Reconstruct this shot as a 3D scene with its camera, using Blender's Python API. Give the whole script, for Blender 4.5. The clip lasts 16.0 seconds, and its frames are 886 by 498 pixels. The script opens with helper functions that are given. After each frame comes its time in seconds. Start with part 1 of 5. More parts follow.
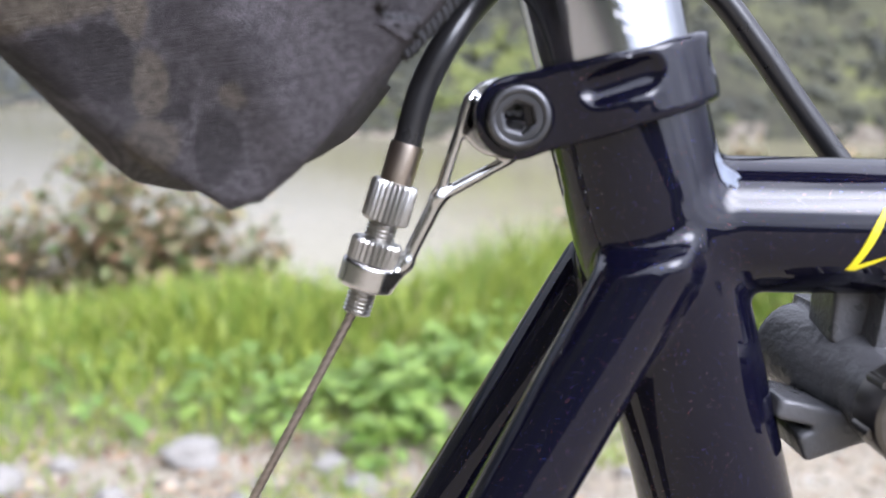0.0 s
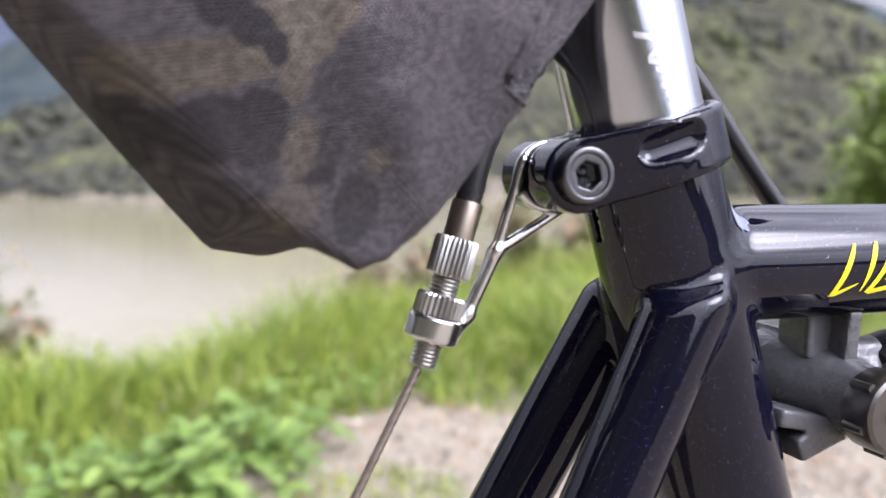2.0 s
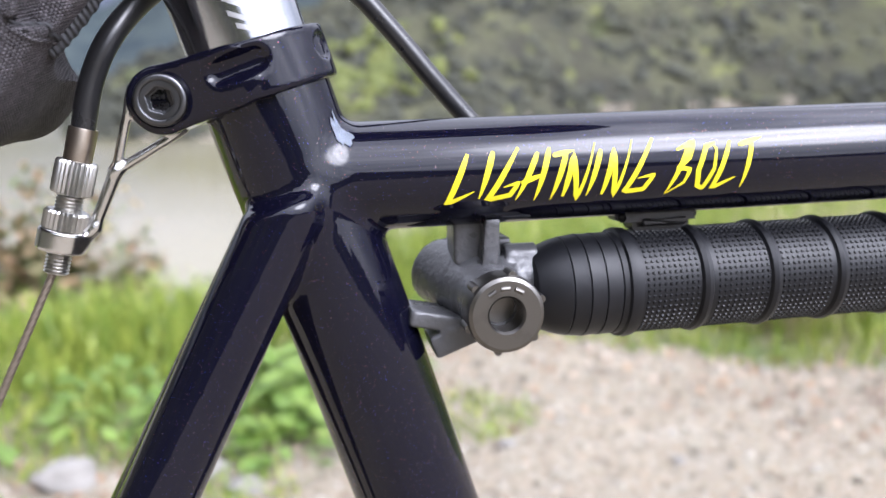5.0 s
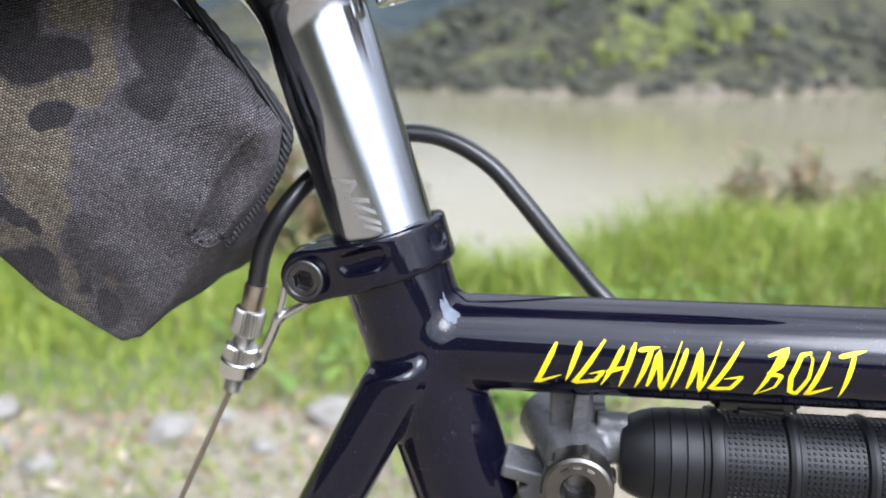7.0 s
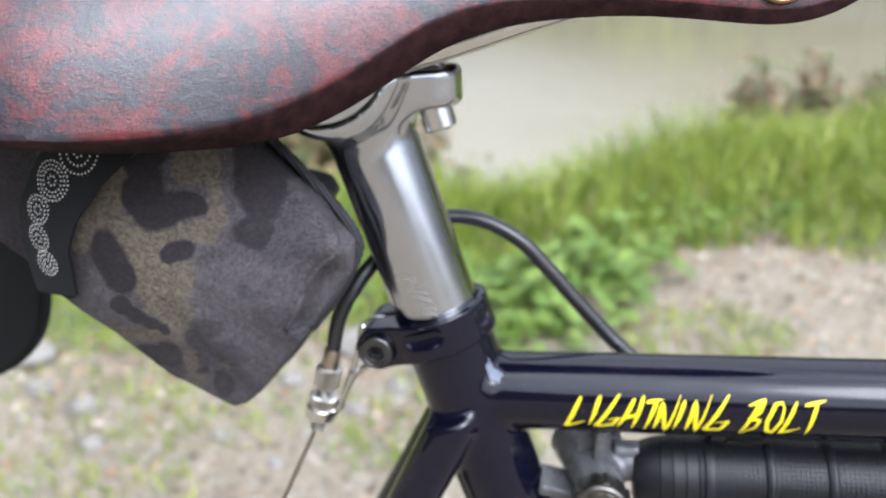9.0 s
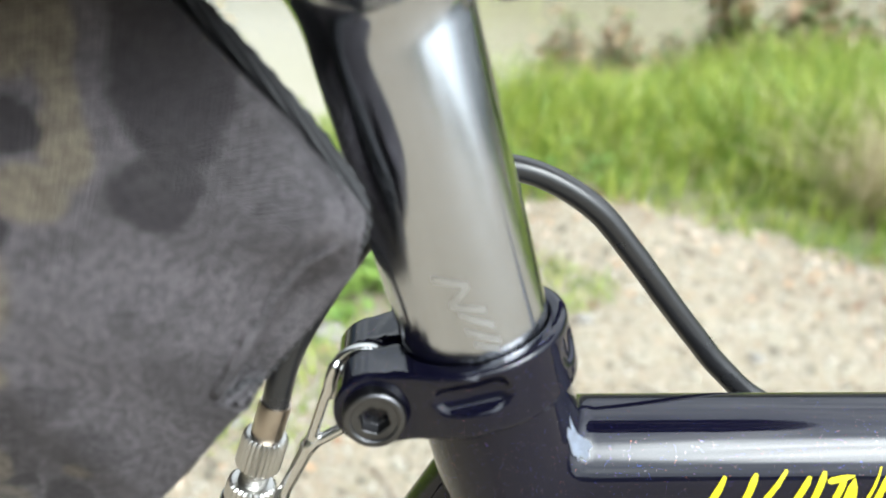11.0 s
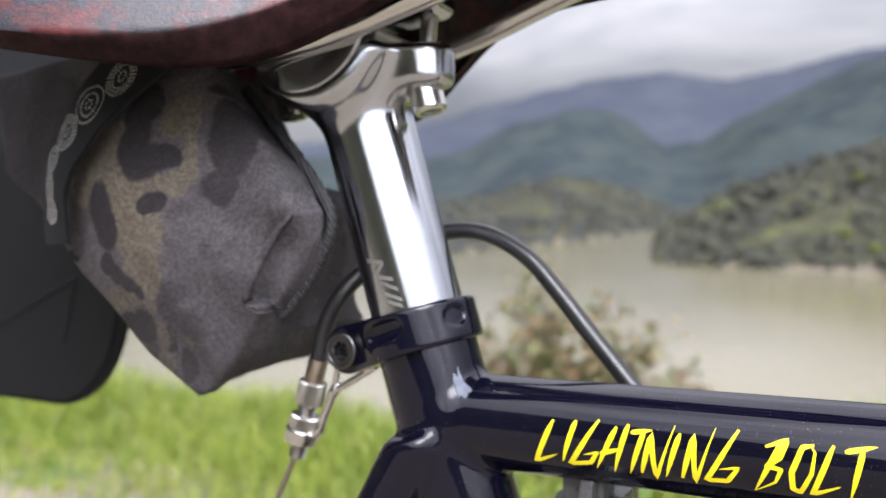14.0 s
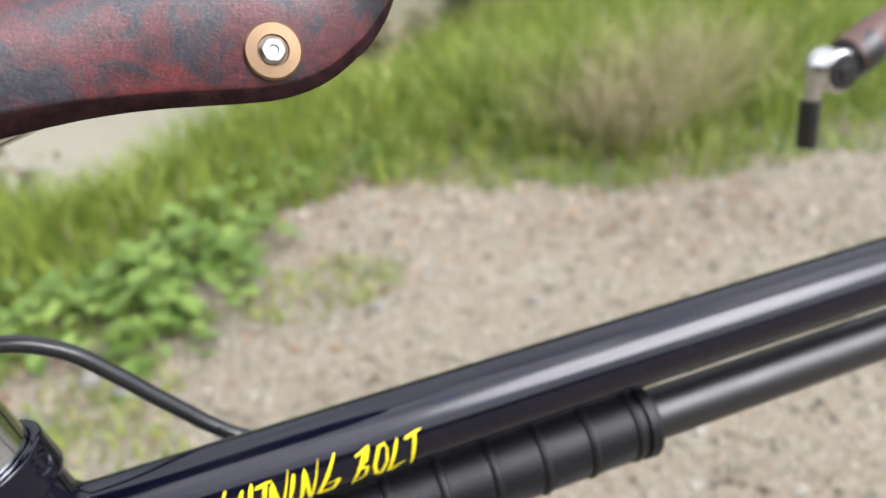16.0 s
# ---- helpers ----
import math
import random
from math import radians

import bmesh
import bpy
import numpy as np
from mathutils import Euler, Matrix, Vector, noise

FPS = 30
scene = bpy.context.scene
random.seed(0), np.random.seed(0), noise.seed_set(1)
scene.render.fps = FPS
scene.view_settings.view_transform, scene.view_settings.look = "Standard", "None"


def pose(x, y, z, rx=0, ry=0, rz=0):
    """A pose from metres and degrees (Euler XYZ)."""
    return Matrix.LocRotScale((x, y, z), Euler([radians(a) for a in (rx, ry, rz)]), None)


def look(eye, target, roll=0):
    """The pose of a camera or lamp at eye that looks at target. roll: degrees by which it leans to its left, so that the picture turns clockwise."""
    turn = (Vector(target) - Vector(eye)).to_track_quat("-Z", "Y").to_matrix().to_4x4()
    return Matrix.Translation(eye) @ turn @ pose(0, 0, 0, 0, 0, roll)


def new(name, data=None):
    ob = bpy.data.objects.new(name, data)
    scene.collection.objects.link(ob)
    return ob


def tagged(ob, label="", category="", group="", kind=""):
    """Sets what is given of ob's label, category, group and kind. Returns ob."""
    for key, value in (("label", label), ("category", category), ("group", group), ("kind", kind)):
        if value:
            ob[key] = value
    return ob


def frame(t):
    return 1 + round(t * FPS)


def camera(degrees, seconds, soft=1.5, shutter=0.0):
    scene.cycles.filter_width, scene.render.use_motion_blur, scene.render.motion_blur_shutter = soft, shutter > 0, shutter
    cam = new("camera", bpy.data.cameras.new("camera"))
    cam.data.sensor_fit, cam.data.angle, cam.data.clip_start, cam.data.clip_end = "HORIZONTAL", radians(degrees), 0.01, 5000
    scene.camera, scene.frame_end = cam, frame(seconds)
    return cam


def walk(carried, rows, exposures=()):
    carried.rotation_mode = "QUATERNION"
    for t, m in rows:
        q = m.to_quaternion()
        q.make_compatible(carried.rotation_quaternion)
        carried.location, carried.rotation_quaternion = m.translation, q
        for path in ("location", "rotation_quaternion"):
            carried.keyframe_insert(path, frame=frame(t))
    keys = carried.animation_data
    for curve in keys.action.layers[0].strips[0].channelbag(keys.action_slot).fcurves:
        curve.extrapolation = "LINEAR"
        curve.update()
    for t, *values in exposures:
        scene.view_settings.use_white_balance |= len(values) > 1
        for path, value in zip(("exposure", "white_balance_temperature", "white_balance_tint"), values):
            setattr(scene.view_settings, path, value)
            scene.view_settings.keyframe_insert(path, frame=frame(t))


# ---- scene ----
cam = camera(57.3, 16.0)
PATH = [
    (0, (-0.04469, -0.14662, 0.82711), (-0.00622, 0.82844, 0.60852), 1.465),
    (0.5, (-0.06260, -0.14956, 0.82260), (0.03328, 0.82538, 0.62184), 1.454),
    (1, (-0.07995, -0.14897, 0.81754), (0.09882, 0.81885, 0.64043), 1.579),
    (1.5, (-0.09183, -0.14382, 0.81978), (0.17378, 0.80782, 0.66542), 1.563),
    (2, (-0.09934, -0.14535, 0.82637), (0.21376, 0.79383, 0.68529), 1.360),
    (2.5, (-0.10838, -0.14761, 0.82758), (0.23918, 0.78033, 0.69294), 1.028),
    (3, (-0.10108, -0.16675, 0.82677), (0.24487, 0.76090, 0.68614), 0.592),
    (3.5, (-0.07791, -0.17628, 0.82688), (0.25952, 0.75313, 0.67742), -0.174),
    (4, (-0.05362, -0.18392, 0.82524), (0.25339, 0.75174, 0.65122), -0.655),
    (4.2, (-0.04337, -0.18412, 0.82402), (0.24648, 0.75569, 0.64308), -0.858),
    (6.3, (0.03628, -0.19740, 0.84976), (-0.01979, 0.76118, 0.57049), -1.111),
    (6.5, (0.03539, -0.19757, 0.85967), (-0.04823, 0.76366, 0.59690), -0.758),
    (7, (0.04048, -0.20071, 0.88166), (-0.11985, 0.74939, 0.61406), -1.036),
    (7.5, (0.04109, -0.21251, 0.90954), (-0.13899, 0.73022, 0.62880), -1.198),
    (8, (0.04021, -0.22250, 0.92828), (-0.14109, 0.71172, 0.62109), -1.701),
    (8.5, (0.03582, -0.23900, 0.93490), (-0.13741, 0.69521, 0.62305), -2.523),
    (8.7, (0.04089, -0.23890, 0.94462), (-0.13951, 0.68693, 0.61252), -3.663),
    (10.8, (-0.02931, -0.11121, 0.90819), (0.01932, 0.78307, 0.46334), 3.008),
    (11, (-0.02623, -0.12415, 0.90494), (0.04758, 0.77541, 0.47441), 2.515),
    (11.5, (-0.03304, -0.17401, 0.92323), (-0.01987, 0.76530, 0.58094), 2.028),
    (12, (-0.01864, -0.17970, 0.91540), (-0.08984, 0.77054, 0.61264), 1.600),
    (12.5, (0.00461, -0.16151, 0.88549), (-0.22946, 0.78650, 0.66986), -0.915),
    (13, (0.04850, -0.17705, 0.87403), (-0.30110, 0.74998, 0.73842), -1.993),
    (13.5, (0.08802, -0.19021, 0.86829), (-0.35681, 0.70197, 0.78987), -2.217),
    (14, (0.11095, -0.20021, 0.85888), (-0.37213, 0.67401, 0.81011), -1.943),
    (14.5, (0.12802, -0.20509, 0.86259), (-0.32845, 0.68134, 0.78595), -2.523),
    (15, (0.12880, -0.21423, 0.88304), (-0.18459, 0.72281, 0.72892), -4.239),
    (15.5, (0.11377, -0.21106, 0.92756), (0.04193, 0.73969, 0.62603), -5.958),
    (15.6, (0.10561, -0.21322, 0.93660), (0.09873, 0.73017, 0.60498), -6.291),
    (15.8, (0.08293, -0.21859, 0.95739), (0.22633, 0.68754, 0.55944), -6.021),
    (16, (0.05745, -0.20239, 0.96655), (0.34005, 0.64378, 0.51475), -6.007),
]
walk(cam, [(t, look(eye, target, roll)) for t, eye, target, roll in PATH],
     exposures=[(0.0, 0.90, 6150, 11), (2.0, 0.92, 6350, 15), (4.0, 0.93, 6250, 14), (7.0, 0.76, 6250, 6), (8.5, 0.67, 6250, 7), (11.0, 1.05, 6600, -4), (11.5, 1.03, 6600, -4), (12.5, 0.98, 6500, 1),
                (13.0, 0.88, 6550, 8), (14.0, 0.63, 6700, 9), (14.8, 0.68, 6700, 10), (15.6, 0.84, 6800, 13), (16.0, 0.46, 6750, 6)])
cam.data.dof.use_dof = True
cam.data.dof.focus_distance = 0.178
cam.data.dof.aperture_fstop = 12.5

# ---- light ----
world = bpy.data.worlds.new("overcast_sky")
scene.world = world
world.use_nodes = True
wn, wl = world.node_tree.nodes, world.node_tree.links
wn.clear()
SUN_EL, SUN_AZ = 42.0, 138.0   # degrees; azimuth clockwise from +y


def wnode(kind, **inputs):
    n = wn.new(kind)
    for k, v in inputs.items():
        n.inputs[k].default_value = v
    return n


sky = wn.new("ShaderNodeTexSky")
sky.sky_type, sky.sun_disc = "NISHITA", False
sky.sun_elevation, sky.sun_rotation = radians(SUN_EL), radians(SUN_AZ)
gain = wn.new("ShaderNodeMix")
gain.data_type, gain.blend_type = "RGBA", "MULTIPLY"
gain.inputs[0].default_value = 1.0
gain.inputs[7].default_value = (0.1, 0.1, 0.1, 1)
wl.new(sky.outputs[0], gain.inputs[6])
wco = wn.new("ShaderNodeTexCoord")
wmap = wn.new("ShaderNodeMapping")
wmap.inputs["Scale"].default_value = (1.6, 1.6, 5.0)
wl.new(wco.outputs["Generated"], wmap.inputs[0])
wno = wnode("ShaderNodeTexNoise", Scale=2.2, Detail=7.0, Roughness=0.55, Distortion=0.4)
wl.new(wmap.outputs[0], wno.inputs[0])
tone = wn.new("ShaderNodeValToRGB")
tone.color_ramp.elements[0].position, tone.color_ramp.elements[0].color = 0.36, (0.64, 0.662, 0.785, 1)
tone.color_ramp.elements[1].position, tone.color_ramp.elements[1].color = 0.66, (1.27, 1.275, 1.44, 1)
wl.new(wno.outputs[0], tone.inputs[0])
cover = wn.new("ShaderNodeMix")
cover.data_type = "RGBA"
cover.inputs[0].default_value = 0.86
wl.new(gain.outputs[2], cover.inputs[6])
wl.new(tone.outputs[0], cover.inputs[7])
bg = wn.new("ShaderNodeBackground")
bg.inputs[1].default_value = 1.0
wsep = wn.new("ShaderNodeSeparateXYZ")
wl.new(wco.outputs["Generated"], wsep.inputs[0])
wrise = wn.new("ShaderNodeMapRange")
wrise.inputs["From Min"].default_value, wrise.inputs["From Max"].default_value = 0.10, 0.80
wrise.inputs["To Min"].default_value, wrise.inputs["To Max"].default_value = 0.27, 1.75
wl.new(wsep.outputs["Z"], wrise.inputs[0])
wdim = wn.new("ShaderNodeVectorMath")
wdim.operation = "SCALE"
wl.new(cover.outputs[2], wdim.inputs[0])
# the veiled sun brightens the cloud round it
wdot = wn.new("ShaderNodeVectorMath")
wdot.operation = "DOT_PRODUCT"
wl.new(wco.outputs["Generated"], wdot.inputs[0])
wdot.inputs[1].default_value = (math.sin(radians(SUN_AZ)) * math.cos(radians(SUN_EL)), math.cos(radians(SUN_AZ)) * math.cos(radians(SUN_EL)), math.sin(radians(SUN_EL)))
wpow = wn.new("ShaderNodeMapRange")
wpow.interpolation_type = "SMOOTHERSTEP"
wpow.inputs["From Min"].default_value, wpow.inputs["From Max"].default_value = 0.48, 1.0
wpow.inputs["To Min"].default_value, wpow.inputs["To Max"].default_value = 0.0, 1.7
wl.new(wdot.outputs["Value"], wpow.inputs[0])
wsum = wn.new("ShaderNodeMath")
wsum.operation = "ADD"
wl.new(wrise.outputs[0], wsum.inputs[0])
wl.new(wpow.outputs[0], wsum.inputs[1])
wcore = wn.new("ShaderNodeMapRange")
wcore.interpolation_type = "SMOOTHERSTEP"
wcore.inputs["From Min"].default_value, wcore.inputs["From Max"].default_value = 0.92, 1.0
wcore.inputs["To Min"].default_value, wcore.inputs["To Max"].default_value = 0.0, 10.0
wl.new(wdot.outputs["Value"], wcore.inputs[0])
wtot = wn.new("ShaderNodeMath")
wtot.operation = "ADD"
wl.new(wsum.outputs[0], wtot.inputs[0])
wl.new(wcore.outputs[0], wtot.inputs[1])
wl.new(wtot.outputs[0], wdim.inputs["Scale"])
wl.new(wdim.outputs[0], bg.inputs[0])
wo = wn.new("ShaderNodeOutputWorld")
wl.new(bg.outputs[0], wo.inputs[0])

sun = new("sun", bpy.data.lights.new("sun", "SUN"))
sun.data.energy, sun.data.angle, sun.data.color = 0.4, radians(35), (1.0, 0.97, 0.93)
_a, _e = radians(SUN_AZ), radians(SUN_EL)
sun_dir = Vector((math.sin(_a) * math.cos(_e), math.cos(_a) * math.cos(_e), math.sin(_e)))
sun.matrix_world = look(sun_dir * 20, (0, 0, 0))


# ---- materials ----
class Nodes:
    """A small wrapper that builds one node material."""

    def __init__(self, name):
        self.m = bpy.data.materials.new(name)
        self.m.use_nodes = True
        self.t = self.m.node_tree
        self.t.nodes.clear()
        self.out = self.t.nodes.new("ShaderNodeOutputMaterial")
        self.b = self.t.nodes.new("ShaderNodeBsdfPrincipled")
        self.link(self.b.outputs[0], self.out.inputs[0])
        self.co = self.t.nodes.new("ShaderNodeTexCoord").outputs["Object"]

    def link(self, a, b):
        self.t.links.new(a, b)

    def put(self, sock, v):
        if hasattr(v, "is_output"):
            self.link(v, sock)
        else:
            sock.default_value = v

    def set(self, **kw):
        for k, v in kw.items():
            self.put(self.b.inputs[k.replace("_", " ")], v)
        return self

    def node(self, kind, out=0, **kw):
        n = self.t.nodes.new(kind)
        for k, v in kw.items():
            self.put(n.inputs[k], v)
        return n.outputs[out]

    def noise(self, scale, detail=4.0, rough=0.55, co=None, dist=0.0):
        return self.node("ShaderNodeTexNoise", Vector=co or self.co, Scale=scale, Detail=detail, Roughness=rough, Distortion=dist)

    def stretch(self, sx, sy, sz, co=None, rot=(0, 0, 0)):
        return self.node("ShaderNodeMapping", Vector=co or self.co, Scale=(sx, sy, sz), Rotation=rot)

    def voronoi(self, scale, out="Distance", co=None, feature="F1"):
        n = self.t.nodes.new("ShaderNodeTexVoronoi")
        n.feature = feature
        n.inputs["Scale"].default_value = scale
        self.link(co or self.co, n.inputs["Vector"])
        return n.outputs[out]

    def ramp(self, fac, *stops):
        n = self.t.nodes.new("ShaderNodeValToRGB")
        self.link(fac, n.inputs[0])
        r = n.color_ramp
        while len(r.elements) < len(stops):
            r.elements.new(0.5)
        for e, (p, c) in zip(r.elements, stops):
            e.position = p
            e.color = (*c, 1) if hasattr(c, "__len__") else (c, c, c, 1)
        return n.outputs[0]

    def mix(self, fac, a, b, mode="MIX"):
        n = self.t.nodes.new("ShaderNodeMix")
        n.data_type, n.blend_type = "RGBA", mode
        self.put(n.inputs[0], fac)
        for k, v in ((6, a), (7, b)):
            self.put(n.inputs[k], (*v, 1) if isinstance(v, tuple) and len(v) == 3 else v)
        return n.outputs[2]

    def math(self, op, a, b=0.0, c=0.0):
        n = self.t.nodes.new("ShaderNodeMath")
        n.operation = op
        self.put(n.inputs[0], a)
        self.put(n.inputs[1], b)
        self.put(n.inputs[2], c)
        return n.outputs[0]

    def bump(self, height, strength=0.3, distance=0.001, normal=None):
        n = self.t.nodes.new("ShaderNodeBump")
        n.inputs["Strength"].default_value = strength
        n.inputs["Distance"].default_value = distance
        self.link(height, n.inputs["Height"])
        if normal is not None:
            self.link(normal, n.inputs["Normal"])
        return n.outputs[0]

    def random(self):
        return self.t.nodes.new("ShaderNodeObjectInfo").outputs["Random"]

    def island(self):
        return self.t.nodes.new("ShaderNodeNewGeometry").outputs["Random Per Island"]


def m_paint():
    n = Nodes("frame_paint")
    cell = n.node("ShaderNodeSeparateColor", 0, Color=n.voronoi(4500, "Color"))
    sel = n.math("GREATER_THAN", cell, 0.925)
    dot = n.math("LESS_THAN", n.voronoi(4500), 0.23)
    flake = n.math("MULTIPLY", sel, dot)
    hue = n.ramp(n.node("ShaderNodeSeparateColor", 1, Color=n.voronoi(4500, "Color")),
                 (0.0, (0.05, 0.12, 0.62)), (0.5, (0.16, 0.10, 0.46)), (0.75, (0.62, 0.17, 0.09)), (1.0, (0.45, 0.40, 0.42)))
    dust = n.ramp(n.noise(900, 3), (0.76, 0.0), (0.82, 0.15))
    base = n.mix(flake, (0.0024, 0.0024, 0.0075), hue)
    base = n.mix(dust, base, (0.14, 0.13, 0.13))
    film = n.ramp(n.noise(26, 7, 0.68, dist=0.6), (0.42, 0.0), (0.72, 1.0))
    wipe = n.ramp(n.noise(210, 4, 0.6, co=n.stretch(0.25, 1, 0.10, rot=(0, 0.45, 0))), (0.48, 0.0), (0.66, 1.0))
    haze = n.math("MULTIPLY", film, wipe)
    base = n.mix(n.math("MULTIPLY", haze, 0.016), base, (0.20, 0.19, 0.19))
    n.set(Coat_Roughness=n.math("ADD", n.math("MULTIPLY", haze, 0.16), 0.02))
    n.b.inputs["Specular IOR Level"].default_value = 0.0
    n.set(Base_Color=base, Roughness=0.35, Metallic=n.math("MULTIPLY", flake, 0.8), Coat_Weight=1.0, Coat_IOR=1.42,
          Normal=n.bump(n.noise(70, 2), 0.05, 0.001))
    n.set(Coat_Normal=n.bump(n.noise(55, 2), 0.04, 0.001))
    return n.m


def m_metal(name, color, rough, scratch=0.05, wear=0.0):
    n = Nodes(name)
    fine = n.noise(600, 4, co=n.stretch(1, 1, 0.08))
    r = n.math("ADD", n.math("MULTIPLY", n.noise(45, 5), scratch * 2), rough - scratch)
    c = color
    if wear:
        c = n.mix(n.ramp(n.noise(160, 6), (0.5, 0.0), (0.75, wear)), color, tuple(x * 0.45 for x in color))
    n.set(Base_Color=c if wear else (*color, 1), Metallic=1.0, Roughness=r, Normal=n.bump(fine, 0.04, 0.0004))
    return n.m


def m_plastic(name, color, rough, bump=0.15, scale=500, var=0.5, dirt=0.10, spec=0.5):
    n = Nodes(name)
    c = n.mix(n.noise(60, 5), tuple(x * (1 - var * 0.5) for x in color), tuple(x * (1 + var) for x in color))
    dust = n.ramp(n.noise(260, 6, 0.7), (0.58, 0.0), (0.78, dirt))
    c = n.mix(dust, c, (0.16, 0.15, 0.14))
    n.set(Base_Color=c, Roughness=n.math("ADD", n.math("MULTIPLY", n.noise(90, 4), 0.2), rough - 0.1),
          Normal=n.bump(n.noise(scale, 4), bump, 0.0005))
    n.b.inputs["Specular IOR Level"].default_value = spec
    return n.m


def m_camo():
    n = Nodes("camo_canvas")
    wob = n.t.nodes.new("ShaderNodeVectorMath")
    wob.operation = "MULTIPLY_ADD"
    n.link(n.t.nodes.new("ShaderNodeTexNoise").outputs["Color"], wob.inputs[0])
    nz = wob.inputs[0].links[0].from_node
    n.link(n.co, nz.inputs["Vector"])
    nz.inputs["Scale"].default_value = 62
    nz.inputs["Detail"].default_value = 3.5
    wob.inputs[1].default_value = (0.0085, 0.0, 0.0085)
    n.link(n.co, wob.inputs[2])
    p = wob.outputs[0]

    def blob(u, w, ru, rw):
        d = n.t.nodes.new("ShaderNodeVectorMath")
        d.operation = "SUBTRACT"
        n.link(p, d.inputs[0])
        d.inputs[1].default_value = (u + 0.00425, 0, w + 0.00425)
        k = n.t.nodes.new("ShaderNodeVectorMath")
        k.operation = "MULTIPLY"
        n.link(d.outputs[0], k.inputs[0])
        k.inputs[1].default_value = (1 / ru, 0, 1 / rw)
        ln = n.t.nodes.new("ShaderNodeVectorMath")
        ln.operation = "LENGTH"
        n.link(k.outputs[0], ln.inputs[0])
        return ln.outputs["Value"]

    def union(items):
        v = blob(*items[0])
        for it in items[1:]:
            v = n.math("MINIMUM", v, blob(*it))
        return v

    tan = n.ramp(union([(-0.0984, 0.0760, 0.0135, 0.0125), (-0.106, 0.0669, 0.0083, 0.0068), (-0.0845, 0.0660, 0.0110, 0.0085), (-0.0810, 0.0530, 0.0105, 0.0125), (-0.0821, 0.0420, 0.0085, 0.0052),
                        (-0.0680, 0.0860, 0.0055, 0.0070), (-0.0625, 0.0808, 0.0024, 0.0115), (-0.0632, 0.0714, 0.0032, 0.0062), (-0.0680, 0.0655, 0.0050, 0.0036), (-0.0739, 0.0667, 0.0061, 0.0024),
                        (-0.0832, 0.0379, 0.0055, 0.0046), (-0.0837, 0.0323, 0.0028, 0.0052), (-0.0950, 0.0333, 0.0095, 0.0036), (-0.1040, 0.0323, 0.0070, 0.0040),
                        (-0.0826, 0.0212, 0.0035, 0.0050), (-0.0831, 0.0129, 0.0050, 0.0045), (-0.0702, 0.0194, 0.0022, 0.0018), (-0.0876, 0.081, 0.0066, 0.006)]), (0.82, 1.0), (1.15, 0.0))
    dark = n.ramp(union([(-0.0815, 0.0905, 0.0075, 0.009), (-0.0808, 0.0795, 0.0075, 0.0080), (-0.0765, 0.0735, 0.0080, 0.0062), (-0.0695, 0.0738, 0.0050, 0.0046), (-0.0758, 0.0622, 0.0046, 0.0032), (-0.0945, 0.0577, 0.0072, 0.0115),
                         (-0.0512, 0.0794, 0.0072, 0.0139), (-0.0540, 0.0655, 0.0061, 0.0054), (-0.0486, 0.094, 0.0127, 0.0042), (-0.132, 0.088, 0.016, 0.024), (-0.166, 0.078, 0.048, 0.075),
                         (-0.0967, 0.0434, 0.0045, 0.0040), (-0.0933, 0.0402, 0.0036, 0.0032), (-0.0899, 0.0374, 0.0030, 0.0027), (-0.0869, 0.0351, 0.0024, 0.0021), (-0.0955, 0.0245, 0.0080, 0.0053),
                         (-0.0886, 0.0272, 0.0041, 0.0031), (-0.0888, 0.0231, 0.0045, 0.0046), (-0.1062, 0.0240, 0.0070, 0.0060), (-0.0729, 0.0120, 0.0036, 0.0060), (-0.0788, 0.0171, 0.0026, 0.0015)]), (0.82, 1.0), (1.15, 0.0))
    mid = n.ramp(n.noise(38, 3, 0.5, dist=0.4), (0.49, 0.0), (0.54, 1.0))
    grey = n.mix(mid, (0.222, 0.204, 0.222), (0.156, 0.145, 0.156))
    dim = n.ramp(union([(-0.0764, 0.0310, 0.0056, 0.0072), (-0.0717, 0.0362, 0.0062, 0.0042), (-0.0695, 0.0250, 0.0060, 0.0064), (-0.0768, 0.0225, 0.0030, 0.0050)]), (0.70, 0.75), (1.30, 0.0))
    grey = n.mix(dim, grey, (0.100, 0.093, 0.101))
    c = n.mix(tan, grey, (0.335, 0.288, 0.222))
    c = n.mix(dark, c, (0.062, 0.057, 0.064))
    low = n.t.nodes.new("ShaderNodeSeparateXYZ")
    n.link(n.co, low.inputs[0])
    # The pattern sinks into an even dark grey towards the bottom.
    low_grey = n.ramp(n.math("ADD", low.outputs["Z"], n.math("MULTIPLY", n.noise(40, 5, 0.6), 0.04)), (0.035, 0.62), (0.070, 0.10))
    c = n.mix(low_grey, c, (0.066, 0.061, 0.060))
    c = n.mix(n.ramp(n.noise(420, 5, 0.7), (0.35, 0.0), (0.8, 0.4)), c, (0.080, 0.072, 0.074))
    c = n.mix(n.ramp(n.noise(75, 7, 0.72, dist=0.5), (0.50, 0.0), (0.72, 0.30)), c, (0.130, 0.125, 0.124))
    q = n.stretch(1080, 1080, 1640, rot=(0, 0.25, 0))
    sp = n.t.nodes.new("ShaderNodeSeparateXYZ")
    n.link(q, sp.inputs[0])
    rise = n.math("ADD", sp.outputs["Z"], n.math("MULTIPLY", sp.outputs["Y"], -0.3))
    row = n.math("FLOOR", rise)
    ua = n.math("ADD", n.math("ADD", sp.outputs["X"], n.math("MULTIPLY", sp.outputs["Y"], 0.8)), n.math("MULTIPLY", row, 0.5))
